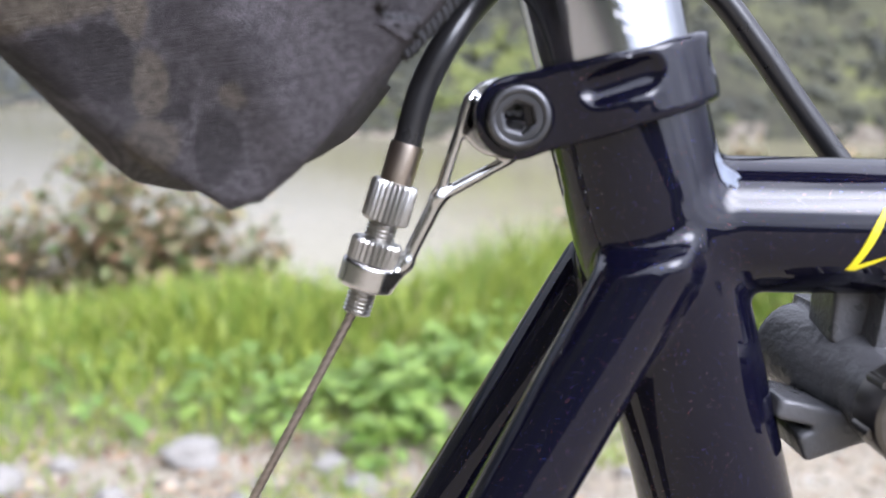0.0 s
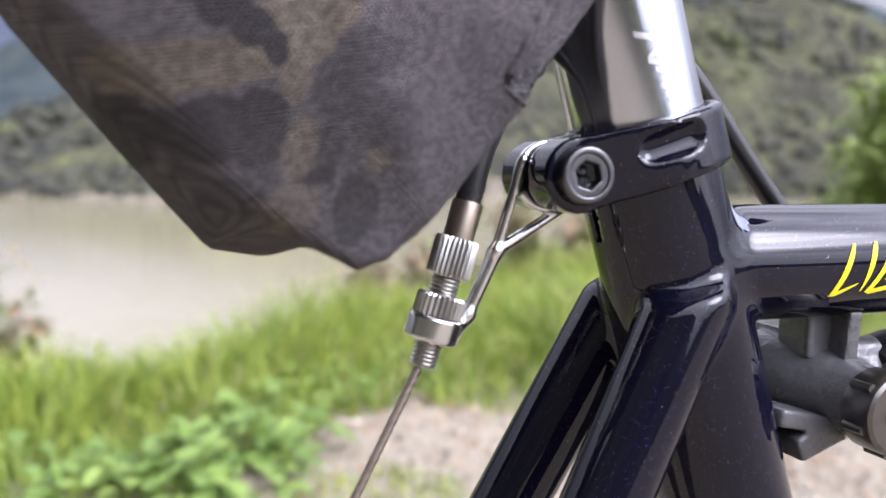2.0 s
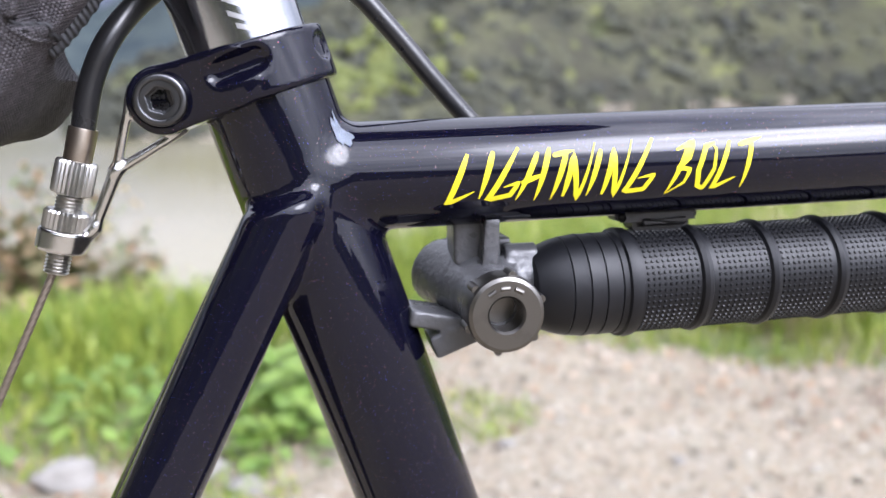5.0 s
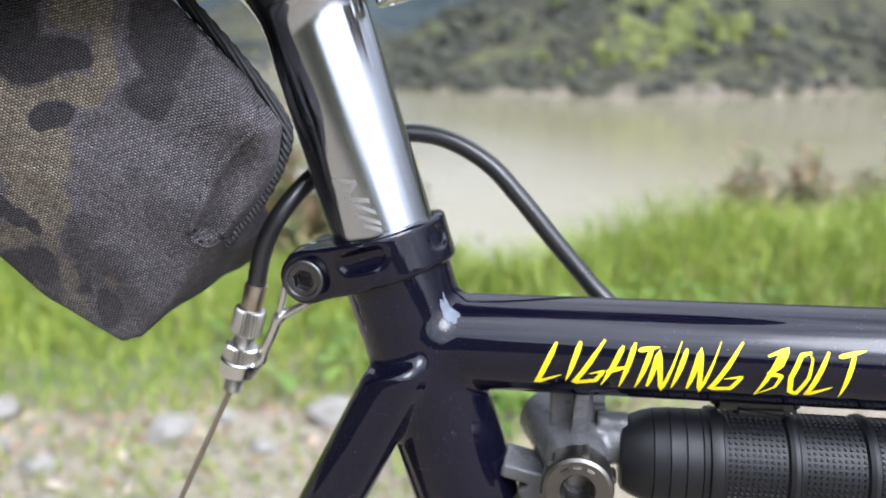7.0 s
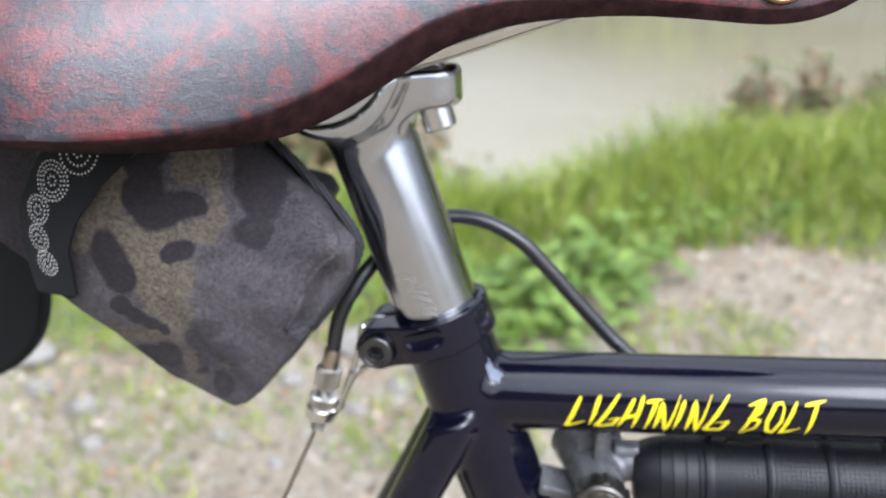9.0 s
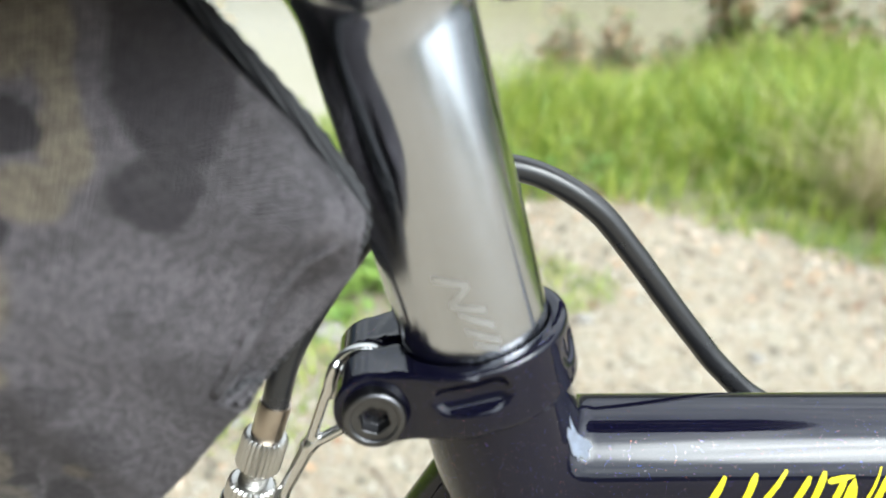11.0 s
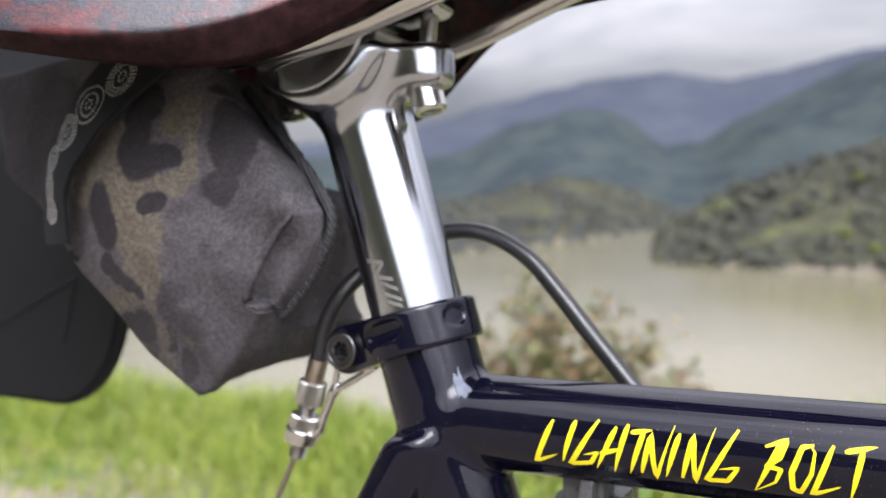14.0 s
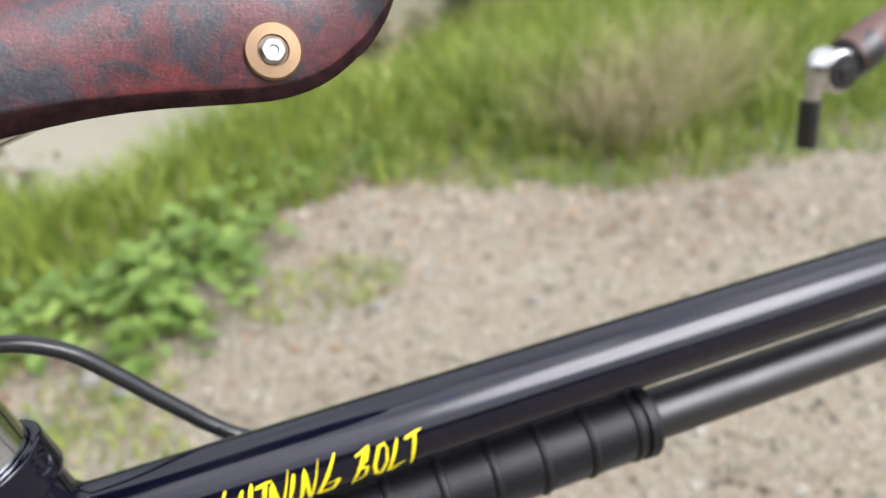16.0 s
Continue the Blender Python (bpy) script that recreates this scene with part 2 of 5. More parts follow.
    fx = n.math("ABSOLUTE", n.math("SINE", n.math("MULTIPLY", ua, math.pi)))
    fz = n.math("ABSOLUTE", n.math("SINE", n.math("MULTIPLY", rise, math.pi)))
    weave = n.math("POWER", n.math("MULTIPLY", fx, fz), 0.7)
    # every float of thread takes the dye a little differently
    cell = n.node("ShaderNodeCombineXYZ", 0, X=n.math("FLOOR", ua), Y=row, Z=0.0)
    dye = n.t.nodes.new("ShaderNodeTexWhiteNoise")
    n.link(cell, dye.inputs["Vector"])
    c = n.mix(n.math("MULTIPLY", dye.outputs["Value"], 0.50), c, (0.024, 0.022, 0.024))
    c = n.mix(n.ramp(weave, (0.0, 0.90), (0.66, 0.0)), c, (0.010, 0.009, 0.010))
    b1 = n.bump(n.noise(60, 5, 0.5), 0.55, 0.004)
    n.set(Base_Color=c, Roughness=0.78, Normal=n.bump(weave, 0.9, 0.0006, b1))
    n.b.inputs["Specular IOR Level"].default_value = 0.12
    return n.m


def m_webbing(name, color):
    n = Nodes(name)
    w = n.t.nodes.new("ShaderNodeTexWave")
    w.inputs["Scale"].default_value = 260
    w.inputs["Distortion"].default_value = 1.0
    n.link(n.stretch(1, 1, 1, rot=(0.4, 0.6, 0)), w.inputs["Vector"])
    n.set(Base_Color=n.mix(w.outputs[1], color, tuple(x * 3 for x in color)), Roughness=0.7, Normal=n.bump(w.outputs[1], 0.6, 0.0006))
    return n.m


def m_leather():
    n = Nodes("mottled_leather")
    rim = n.t.nodes.new("ShaderNodeAttribute")
    rim.attribute_name = "rim"
    cut = n.ramp(rim.outputs["Fac"], (0.47, 1.0), (0.53, 0.0))
    a = n.ramp(n.noise(52, 9, 0.74, dist=0.7), (0.455, 0.0), (0.545, 1.0))
    b = n.ramp(n.noise(190, 6, 0.65), (0.40, 0.0), (0.64, 1.0))
    red = n.mix(b, (0.045, 0.0042, 0.0055), (0.100, 0.0115, 0.0125))
    blk = n.mix(b, (0.006, 0.0055, 0.010), (0.021, 0.015, 0.021))
    c = n.mix(a, red, blk)
    # pores and short creases
    pore = n.ramp(n.noise(1000, 5, 0.65, co=n.stretch(1.0, 1.0, 1.7)), (0.30, 0.0), (0.50, 1.0))
    c = n.mix(n.ramp(pore, (0.0, 0.55), (0.5, 0.0)), c, (0.006, 0.004, 0.005))
    c = n.mix(cut, c, n.mix(b, (0.013, 0.0060, 0.0068), (0.028, 0.0125, 0.0130)))
    grain = n.voronoi(900)
    n.set(Coat_Weight=n.math("SUBTRACT", 0.90, n.math("MULTIPLY", cut, 0.80)), Coat_Roughness=0.22, Coat_Normal=n.bump(n.noise(560, 7, 0.72), 0.26, 0.0007))
    skin = n.bump(n.noise(260, 6, 0.68), 0.22, 0.0010, n.bump(grain, 0.14, 0.0003))
    n.set(Base_Color=c, Roughness=n.math("ADD", n.math("ADD", n.math("MULTIPLY", n.noise(220, 4), 0.18), 0.32), n.math("MULTIPLY", cut, 0.3)),
          Normal=n.bump(pore, 0.35, 0.0004, skin))
    n.put(n.b.inputs["Specular IOR Level"], n.math("SUBTRACT", 0.12, n.math("MULTIPLY", cut, 0.10)))
    return n.m


def m_plain(name, color, rough, metallic=0.0, var=0.25, scale=80.0, bump=0.2, bdist=0.001, spec=0.5):
    n = Nodes(name)
    c = n.mix(n.noise(scale, 5), tuple(x * (1 - var) for x in color), tuple(x * (1 + var) for x in color))
    n.set(Base_Color=c, Roughness=rough, Metallic=metallic, Normal=n.bump(n.noise(scale * 6, 4), bump, bdist))
    n.b.inputs["Specular IOR Level"].default_value = spec
    return n.m


def m_leaf(name, lo, hi, rough=0.5, patch=None):
    n = Nodes(name)
    c = n.mix(n.island(), lo, hi)
    c = n.mix(n.ramp(n.noise(6, 3), (0.4, 0.0), (0.7, 0.45)), c, tuple(x * 0.6 for x in lo))
    if patch:
        c = n.mix(n.ramp(n.noise(0.028, 4, 0.6), (0.57, 0.0), (0.66, 0.8)), c, patch)
    n.set(Base_Color=c, Roughness=rough, Subsurface_Weight=0.0)
    tr = n.t.nodes.new("ShaderNodeBsdfTranslucent")
    n.link(c, tr.inputs[0])
    mx = n.t.nodes.new("ShaderNodeMixShader")
    mx.inputs[0].default_value = 0.35
    n.link(n.b.outputs[0], mx.inputs[1])
    n.link(tr.outputs[0], mx.inputs[2])
    n.link(mx.outputs[0], n.out.inputs[0])
    return n.m


def m_gravel():
    n = Nodes("gravel_dirt")
    big = n.noise(1.7, 6, 0.65)
    c = n.mix(n.ramp(big, (0.38, 0.0), (0.62, 1.0)), (0.165, 0.137, 0.088), (0.250, 0.217, 0.150))
    c = n.mix(n.ramp(n.noise(9, 5, 0.7), (0.52, 0.0), (0.70, 0.6)), c, (0.305, 0.275, 0.212))
    for sc, amt in ((95, 0.55), (210, 0.65)):
        peb = n.voronoi(sc, "Color")
        c = n.mix(n.ramp(n.node("ShaderNodeSeparateColor", 0, Color=peb), (0.62, 0.0), (0.95, amt)), c, (0.345, 0.333, 0.280))
        c = n.mix(n.ramp(n.node("ShaderNodeSeparateColor", 1, Color=peb), (0.60, 0.0), (0.92, amt)), c, (0.085, 0.066, 0.052))
        c = n.mix(n.ramp(n.node("ShaderNodeSeparateColor", 2, Color=peb), (0.80, 0.0), (0.95, amt * 0.7)), c, (0.26, 0.155, 0.085))
    c = n.mix(n.ramp(n.noise(240, 4), (0.42, 0.0), (0.75, 0.5)), c, (0.11, 0.086, 0.066))
    h = n.math("ADD", n.math("MULTIPLY", n.voronoi(90), -0.8), n.noise(160, 5))
    n.set(Base_Color=c, Roughness=0.95, Normal=n.bump(h, 0.55, 0.006))
    return n.m


def m_soil():
    n = Nodes("bank_soil")
    c = n.mix(n.ramp(n.noise(2.2, 6, 0.65), (0.4, 0.0), (0.6, 1.0)), (0.075, 0.105, 0.030), (0.15, 0.13, 0.075))
    n.set(Base_Color=c, Roughness=1.0, Normal=n.bump(n.noise(40, 5), 0.6, 0.02))
    return n.m


def m_water():
    n = Nodes("lake_water")
    c = n.mix(n.ramp(n.noise(0.012, 4), (0.4, 0.0), (0.65, 1.0)), (0.225, 0.202, 0.142), (0.178, 0.162, 0.090))
    n.set(Base_Color=c, Roughness=0.11, Normal=n.bump(n.noise(0.9, 5, co=n.stretch(0.6, 1.6, 1)), 0.22, 0.12))
    n.b.inputs["Specular IOR Level"].default_value = 0.5
    return n.m


def m_hill(name, a, b, c, scale):
    n = Nodes(name)
    t = n.ramp(n.noise(scale, 7, 0.65), (0.40, 0.0), (0.62, 1.0))
    col = n.mix(t, a, b)
    col = n.mix(n.ramp(n.noise(scale * 3.1, 5), (0.58, 0.0), (0.72, 0.8)), col, c)
    n.set(Base_Color=col, Roughness=1.0, Normal=n.bump(n.noise(scale * 6, 5), 0.8, 2.0))
    n.b.inputs["Specular IOR Level"].default_value = 0.0
    return n.m


def m_alloy():
    """Aluminium polished round the tube, so that its gloss spreads lengthwise."""
    n = Nodes("polished_alloy")
    tan = n.t.nodes.new("ShaderNodeTangent")
    tan.direction_type, tan.axis = "RADIAL", "Z"
    fine = n.noise(900, 4, co=n.stretch(0.15, 0.15, 1))
    rough = n.math("ADD", n.math("MULTIPLY", n.noise(60, 5), 0.05), 0.120)
    n.set(Base_Color=n.mix(n.ramp(n.noise(140, 6, 0.7), (0.45, 0.0), (0.8, 0.35)), (0.46, 0.475, 0.51), (0.36, 0.36, 0.37)), Metallic=1.0, Roughness=rough,
          Anisotropic=0.80, Anisotropic_Rotation=0.25, Tangent=tan.outputs[0], Normal=n.bump(fine, 0.03, 0.0003))
    return n.m


PAINT = m_paint()
ALLOY = m_alloy()
STEEL = m_metal("bright_steel", (0.60, 0.59, 0.575), 0.22, 0.06)
KNURL = m_metal("knurled_nickel", (0.47, 0.46, 0.44), 0.30, 0.10, 0.4)
BRASSY = m_metal("ferrule_metal", (0.42, 0.36, 0.30), 0.34, 0.1, 0.5)
WIRE = m_metal("cable_wire", (0.36, 0.31, 0.27), 0.42, 0.1, 0.6)
BOLT = m_metal("bolt_metal", (0.10, 0.10, 0.105), 0.33, 0.12, 0.6)
PEWTER = m_metal("pump_metal", (0.150, 0.142, 0.132), 0.36, 0.1, 0.6)
ETCH = m_plain("etched_mark", (0.42, 0.42, 0.425), 0.42, 0.93)
BRASS = m_metal("brass_washer", (0.25, 0.165, 0.10), 0.42, 0.1, 0.6)
RUBBER = m_plastic("black_rubber", (0.008, 0.008, 0.009), 0.36)
GRIP = m_plastic("grip_rubber", (0.0040, 0.0042, 0.0056), 0.46, 0.1, 500, 0.5, 0.03, 0.32)
HOUSING = m_plastic("housing_black", (0.012, 0.012, 0.013), 0.30, 0.05, 300)
PLASTIC = m_plastic("grey_plastic", (0.060, 0.060, 0.063), 0.28, 0.7, 420, 0.5, 0.2)
FLAP = m_plain("flap_rubber", (0.005, 0.0056, 0.0064), 0.72, 0.0, 0.25, 60, 0.2, 0.0005, 0.22)
YELLOW = m_plain("yellow_decal", (0.74, 0.63, 0.012), 0.42, 0.0, 0.06)
CHIP = m_plain("bare_brazing", (0.60, 0.66, 0.78), 0.38, 0.70, 0.5, 500, 1.0, 0.004)
CAMO = m_camo()
TAPE = m_webbing("black_binding", (0.008, 0.008, 0.009))
STRAP = m_plain("strap_black", (0.0095, 0.0106, 0.0128), 0.75, 0.0, 0.3, 90, 0.25, 0.0005, 0.25)
DOTS = m_plain("white_print", (0.62, 0.62, 0.60), 0.6, 0.0, 0.1)
LEATHER = m_leather()
LWRAP = m_plain("brown_leather_wrap", (0.085, 0.035, 0.025), 0.5, 0.0, 0.4, 120, 0.4)
GRAVEL, SOIL, WATER = m_gravel(), m_soil(), m_water()
GRASS = m_leaf("grass_blades", (0.118, 0.205, 0.024), (0.40, 0.44, 0.088))
STRAW = m_leaf("dry_stems", (0.34, 0.29, 0.16), (0.50, 0.44, 0.27))
WEED = m_leaf("weed_leaves", (0.105, 0.190, 0.032), (0.27, 0.375, 0.082))
SHRUB = m_leaf("shrub_leaves", (0.115, 0.175, 0.055), (0.330, 0.190, 0.115))
TWIG = m_plain("twig_bark", (0.14, 0.105, 0.08), 0.9)
STONE = m_plain("pale_stone", (0.20, 0.187, 0.168), 0.9, 0.0, 0.35, 30, 0.6, 0.004)
WOODS = m_hill("wooded_hill", (0.044, 0.043, 0.034), (0.078, 0.078, 0.048), (0.15, 0.16, 0.06), 0.05)
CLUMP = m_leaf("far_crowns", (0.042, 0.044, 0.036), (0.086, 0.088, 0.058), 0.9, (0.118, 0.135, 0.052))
# Greyer and paler than the nearer crowns: haze is put into this colour.
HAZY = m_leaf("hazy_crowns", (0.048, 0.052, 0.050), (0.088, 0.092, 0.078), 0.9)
FRESH = m_leaf("fresh_leaf", (0.085, 0.108, 0.022), (0.215, 0.235, 0.06), 0.7)
BRIGHT = m_leaf("bright_leaf", (0.16, 0.22, 0.05), (0.34, 0.42, 0.12), 0.6)
SHORE = m_hill("bare_shore", (0.145, 0.125, 0.098), (0.21, 0.185, 0.150), (0.10, 0.085, 0.065), 0.2)
# Aerial haze is mixed into both mountain colours; no air scatters light here.
HAZED_NEAR = m_hill("mountain_near", (0.032, 0.041, 0.046), (0.049, 0.060, 0.059), (0.066, 0.077, 0.064), 0.010)
HAZED_FAR = m_hill("mountain_far", (0.050, 0.057, 0.077), (0.062, 0.070, 0.086), (0.073, 0.081, 0.092), 0.006)


# ---- mesh tools ----
def obj(name, me, mat, parent=None, label="", smooth=True, sharp=35):
    if isinstance(me, bmesh.types.BMesh):
        bm, me = me, bpy.data.meshes.new(name)
        bmesh.ops.recalc_face_normals(bm, faces=bm.faces)
        bm.to_mesh(me)
        bm.free()
    if mat and not me.materials:
        me.materials.append(mat)
    if smooth:
        me.polygons.foreach_set("use_smooth", [True] * len(me.polygons))
        if sharp:
            me.set_sharp_from_angle(angle=radians(sharp))
    ob = new(name, me)
    if parent is not None:
        ob.parent = parent
    return tagged(ob, label)


part = obj


def pydata(name, verts, faces):
    me = bpy.data.meshes.new(name)
    me.from_pydata([tuple(map(float, v)) for v in verts], [], [tuple(map(int, f)) for f in faces])
    me.update()
    return me


def nets(f, lo, hi, h):
    """The surface f = 0 inside a box, as a mesh of quads, in steps of h."""
    lo, hi = np.array(lo, float), np.array(hi, float)
    n = np.ceil((hi - lo) / h).astype(int) + 1
    ax = [lo[k] + h * np.arange(n[k]) for k in range(3)]
    D = np.empty(n)
    for i, x in enumerate(ax[0]):
        Y, Z = np.meshgrid(ax[1], ax[2], indexing="ij")
        D[i] = f(np.stack([np.full(Y.size, x), Y.ravel(), Z.ravel()], 1)).reshape(Y.shape)
    S = D < 0
    acc = sum(S[a:n[0] - 1 + a, b:n[1] - 1 + b, c:n[2] - 1 + c].astype(int) for a in (0, 1) for b in (0, 1) for c in (0, 1))
    mask = (acc > 0) & (acc < 8)
    idx = np.full(mask.shape, -1)
    cells = np.argwhere(mask)
    idx[mask] = np.arange(len(cells))
    P0 = lo + h * (cells + 0.5)
    P = P0.copy()
    e = h * 0.05
    for _ in range(5):
        v = f(P)
        g = np.stack([(f(P + e * np.eye(3)[k]) - f(P - e * np.eye(3)[k])) / (2 * e) for k in range(3)], 1)
        P = P - (v / np.maximum((g * g).sum(1), 1e-4))[:, None] * g
        P = np.clip(P, P0 - 0.8 * h, P0 + 0.8 * h)
    quads = []
    for axis in range(3):
        a = [slice(None)] * 3
        b = [slice(None)] * 3
        a[axis], b[axis] = slice(0, -1), slice(1, None)
        change = S[tuple(a)] != S[tuple(b)]
        E = np.argwhere(change)
        o1, o2 = [(1, 2), (2, 0), (0, 1)][axis]
        ok = (E[:, o1] > 0) & (E[:, o2] > 0) & (E[:, o1] < n[o1] - 1) & (E[:, o2] < n[o2] - 1)
        E = E[ok]
        q = []
        for d1, d2 in ((-1, -1), (0, -1), (0, 0), (-1, 0)):
            c = E.copy()
            c[:, o1] += d1
            c[:, o2] += d2
            q.append(idx[c[:, 0], c[:, 1], c[:, 2]])
        q = np.stack(q, 1)
        inside = S[E[:, 0], E[:, 1], E[:, 2]]
        q[~inside] = q[~inside][:, ::-1]
        quads.append(q)
    Q = np.concatenate(quads)
    return pydata("shape", P, Q[(Q >= 0).all(1)])


def V(*a):
    return np.array(a, float)


def smin(a, b, k):
    h = np.clip(0.5 + 0.5 * (b - a) / k, 0, 1)
    return b * (1 - h) + a * h - k * h * (1 - h)


def smax(a, b, k):
    return -smin(-a, -b, k)


def capsule(P, a, b, ra, rb=None):
    a, b = V(*a), V(*b)
    rb = ra if rb is None else rb
    t = np.clip((P - a) @ (b - a) / ((b - a) @ (b - a)), 0, 1)
    return np.linalg.norm(P - a - t[:, None] * (b - a), axis=1) - (ra + (rb - ra) * t)


def cyl(P, a, b, r, k=0.0006):
    a, b = V(*a), V(*b)
    L = np.linalg.norm(b - a)
    d = (b - a) / L
    t = (P - a) @ d
    q = np.linalg.norm(P - a - t[:, None] * d, axis=1) - r
    return smax(q, np.abs(t - L / 2) - L / 2, k)


def line(P, a, b, r):
    a, b = V(*a), V(*b)
    d = (b - a) / np.linalg.norm(b - a)
    t = (P - a) @ d
    return np.linalg.norm(P - a - t[:, None] * d, axis=1) - r


def catmull(pts, n=12):
    pts = [Vector(p) for p in pts]
    out = []
    for i in range(len(pts) - 1):
        p0, p1, p2, p3 = pts[max(i - 1, 0)], pts[i], pts[i + 1], pts[min(i + 2, len(pts) - 1)]
        for k in range(n):
            t = k / n
            out.append(0.5 * ((2 * p1) + (p2 - p0) * t + (2 * p0 - 5 * p1 + 4 * p2 - p3) * t * t + (3 * p1 - p0 - 3 * p2 + p3) * t ** 3))
    out.append(pts[-1])
    return out


def sweep(path, radius, sides=20, caps=True, shape=None):
    """A tube along a path. radius: a number or a function of the ring's share; shape(angle, ring): a factor."""
    path = [Vector(p) for p in path]
    verts, faces = [], []
    t0 = (path[1] - path[0]).normalized()
    nrm = t0.orthogonal().normalized()
    for i, p in enumerate(path):
        t = (path[min(i + 1, len(path) - 1)] - path[max(i - 1, 0)]).normalized()
        nrm = (nrm - t * nrm.dot(t)).normalized()
        bi = t.cross(nrm)
        r = radius(i / (len(path) - 1)) if callable(radius) else radius
        for k in range(sides):
            a = 2 * math.pi * k / sides
            f = r * (shape(a, i) if shape else 1.0)
            verts.append(p + (nrm * math.cos(a) + bi * math.sin(a)) * f)
    for i in range(len(path) - 1):
        for k in range(sides):
            a, b = i * sides + k, i * sides + (k + 1) % sides
            faces.append((a, b, b + sides, a + sides))
    if caps:
        faces.append(tuple(range(sides))[::-1])
        faces.append(tuple((len(path) - 1) * sides + k for k in range(sides)))
    return pydata("tube", verts, faces)


def lathe(origin, axis, prof, sides=48, shape=None):
    """A turned body: prof holds (distance along the axis, radius)."""
    axis = Vector(axis).normalized()
    n = axis.orthogonal().normalized()
    b = axis.cross(n)
    o = Vector(origin)
    verts, faces = [], []
    for s, r in prof:
        for k in range(sides):
            a = 2 * math.pi * k / sides
            f = max(r * (shape(a, s) if shape else 1), 1e-5)
            verts.append(o + axis * s + (n * math.cos(a) + b * math.sin(a)) * f)
    for i in range(len(prof) - 1):
        for k in range(sides):
            p, q = i * sides + k, i * sides + (k + 1) % sides
            faces.append((p, q, q + sides, p + sides))
    faces.append(tuple(range(sides))[::-1])
    faces.append(tuple((len(prof) - 1) * sides + k for k in range(sides)))
    return pydata("turned", verts, faces)


def joined(meshes):
    bm = bmesh.new()
    for m in meshes:
        bm.from_mesh(m)
    me = bpy.data.meshes.new("joined")
    bm.to_mesh(me)
    bm.free()
    return me


def teeth(n, depth):
    return lambda a, s: 1 - depth * (0.5 + 0.5 * math.cos(n * a)) ** 0.7


def thread(s0, s1, r, pitch=0.0008):
    out, s = [(s0, r * 0.6)], s0
    while s < s1:
        out += [(s + pitch * 0.1, r * 0.86), (s + pitch * 0.45, r), (s + pitch * 0.6, r), (s + pitch * 0.95, r * 0.86)]
        s += pitch
    return out + [(s1, r * 0.6)]


# ---- the bicycle: local axes u along the top tube, v away, w up; leans by three degrees ----
BIKE = pose(0, 0, 0.8, -3.0, 0, 0)


def base(name, label, category):
    ob = new(name)
    ob.matrix_world = BIKE
    ob.empty_display_size = 0.05
    return tagged(ob, label, category)


TILT17 = math.atan(0.3)
AX = V(-math.sin(TILT17), 0, math.cos(TILT17))      # along the seat tube, upwards
PX = V(math.cos(TILT17), 0, math.sin(TILT17))       # across it, forwards
R_TT, R_ST, R_POST = 0.0127, 0.0145, 0.0136


def along(s, p=0.0, v=0.0):
    q = AX * s + PX * p
    return (q[0] - 0.0006, v, q[2])


bike = base("bicycle", "glossy black steel bicycle with yellow frame lettering, parked on gravel", "bicycle")

STAY_T, STAY_B = (-0.0035, 0.0118, -0.006), (-0.0345, 0.0165, -0.0655)


def cluster(P):
    st = line(P, along(0), along(0.1), R_ST)
    s = (P - V(*along(0))) @ AX
    st = smax(st, s - 0.0285, 0.0005)
    tt = smax(line(P, (0, 0, 0), (1, 0, 0), R_TT), -P[:, 0], 0.001)
    q = smin(st, tt, 0.0028)
    for sg in (-1, 1):
        a, b = V(*STAY_T) * V(1, sg, 1), V(*STAY_B) * V(1, sg, 1) - V(0.0012 * (sg > 0), 0, 0)
        d = (b - a) / np.linalg.norm(b - a)
        t = (P - a) @ d
        r = np.linalg.norm(P - a - np.maximum(t, 0)[:, None] * d, axis=1) - 0.0082
        # the stay ends in a flat cap square to the seat tube
        cut = (P - V(-0.0029, 0.0152 * sg, -0.0014)) @ (AX * 0.985 + V(0, 0.17 * sg, 0))
        q = smin(q, smax(r, cut + 0.0012, 0.0018), 0.0026)
    # clamping slot at the back of the seat tube
    across = (P - V(*along(0))) @ PX
    slot = smax(smax(np.abs(P[:, 1]) - 0.0012, across + 0.0085, 0.0003), 0.0095 - s, 0.0010)
    return smax(q, -slot, 0.0003)


UX1, WZ0, WZ1 = 0.0460, -0.0908, 0.0312
fr = nets(cluster, (-0.078, -0.030, WZ0), (UX1 + 0.0004, 0.030, WZ1), 0.0009)
frame_ob = part("frame", fr, PAINT, bike, "glossy black frame with fine blue and red metal flake", sharp=0)
long_tt = sweep([(UX1 - 0.0006 + k * 0.06, 0, 0) for k in range(10)], R_TT, 96)
part("top_tube", long_tt, PAINT, frame_ob, sharp=60)
part("seat_tube", sweep([along(-0.090 - k * 0.05) for k in range(9)], R_ST, 96), PAINT, frame_ob, sharp=60)
for sg in (-1, 1):
    a, b = Vector((STAY_T[0], STAY_T[1] * sg, STAY_T[2])), Vector((STAY_B[0] - 0.0012 * (sg > 0), STAY_B[1] * sg, STAY_B[2]))
    d = (b - a).normalized()
    part("seat_stay", sweep([a + d * (0.082 + k * 0.05) for k in range(8)], 0.0082, 64), PAINT, frame_ob, sharp=60)

# bare silver spot at the joint of the two tubes
def on_cluster(pts, lift):
    P = np.array(pts, float)
    for _ in range(6):
        g = np.stack([(cluster(P + 1e-5 * np.eye(3)[k]) - cluster(P - 1e-5 * np.eye(3)[k])) / 2e-5 for k in range(3)], 1)
        P = P - (cluster(P) - lift)[:, None] * g
    return P


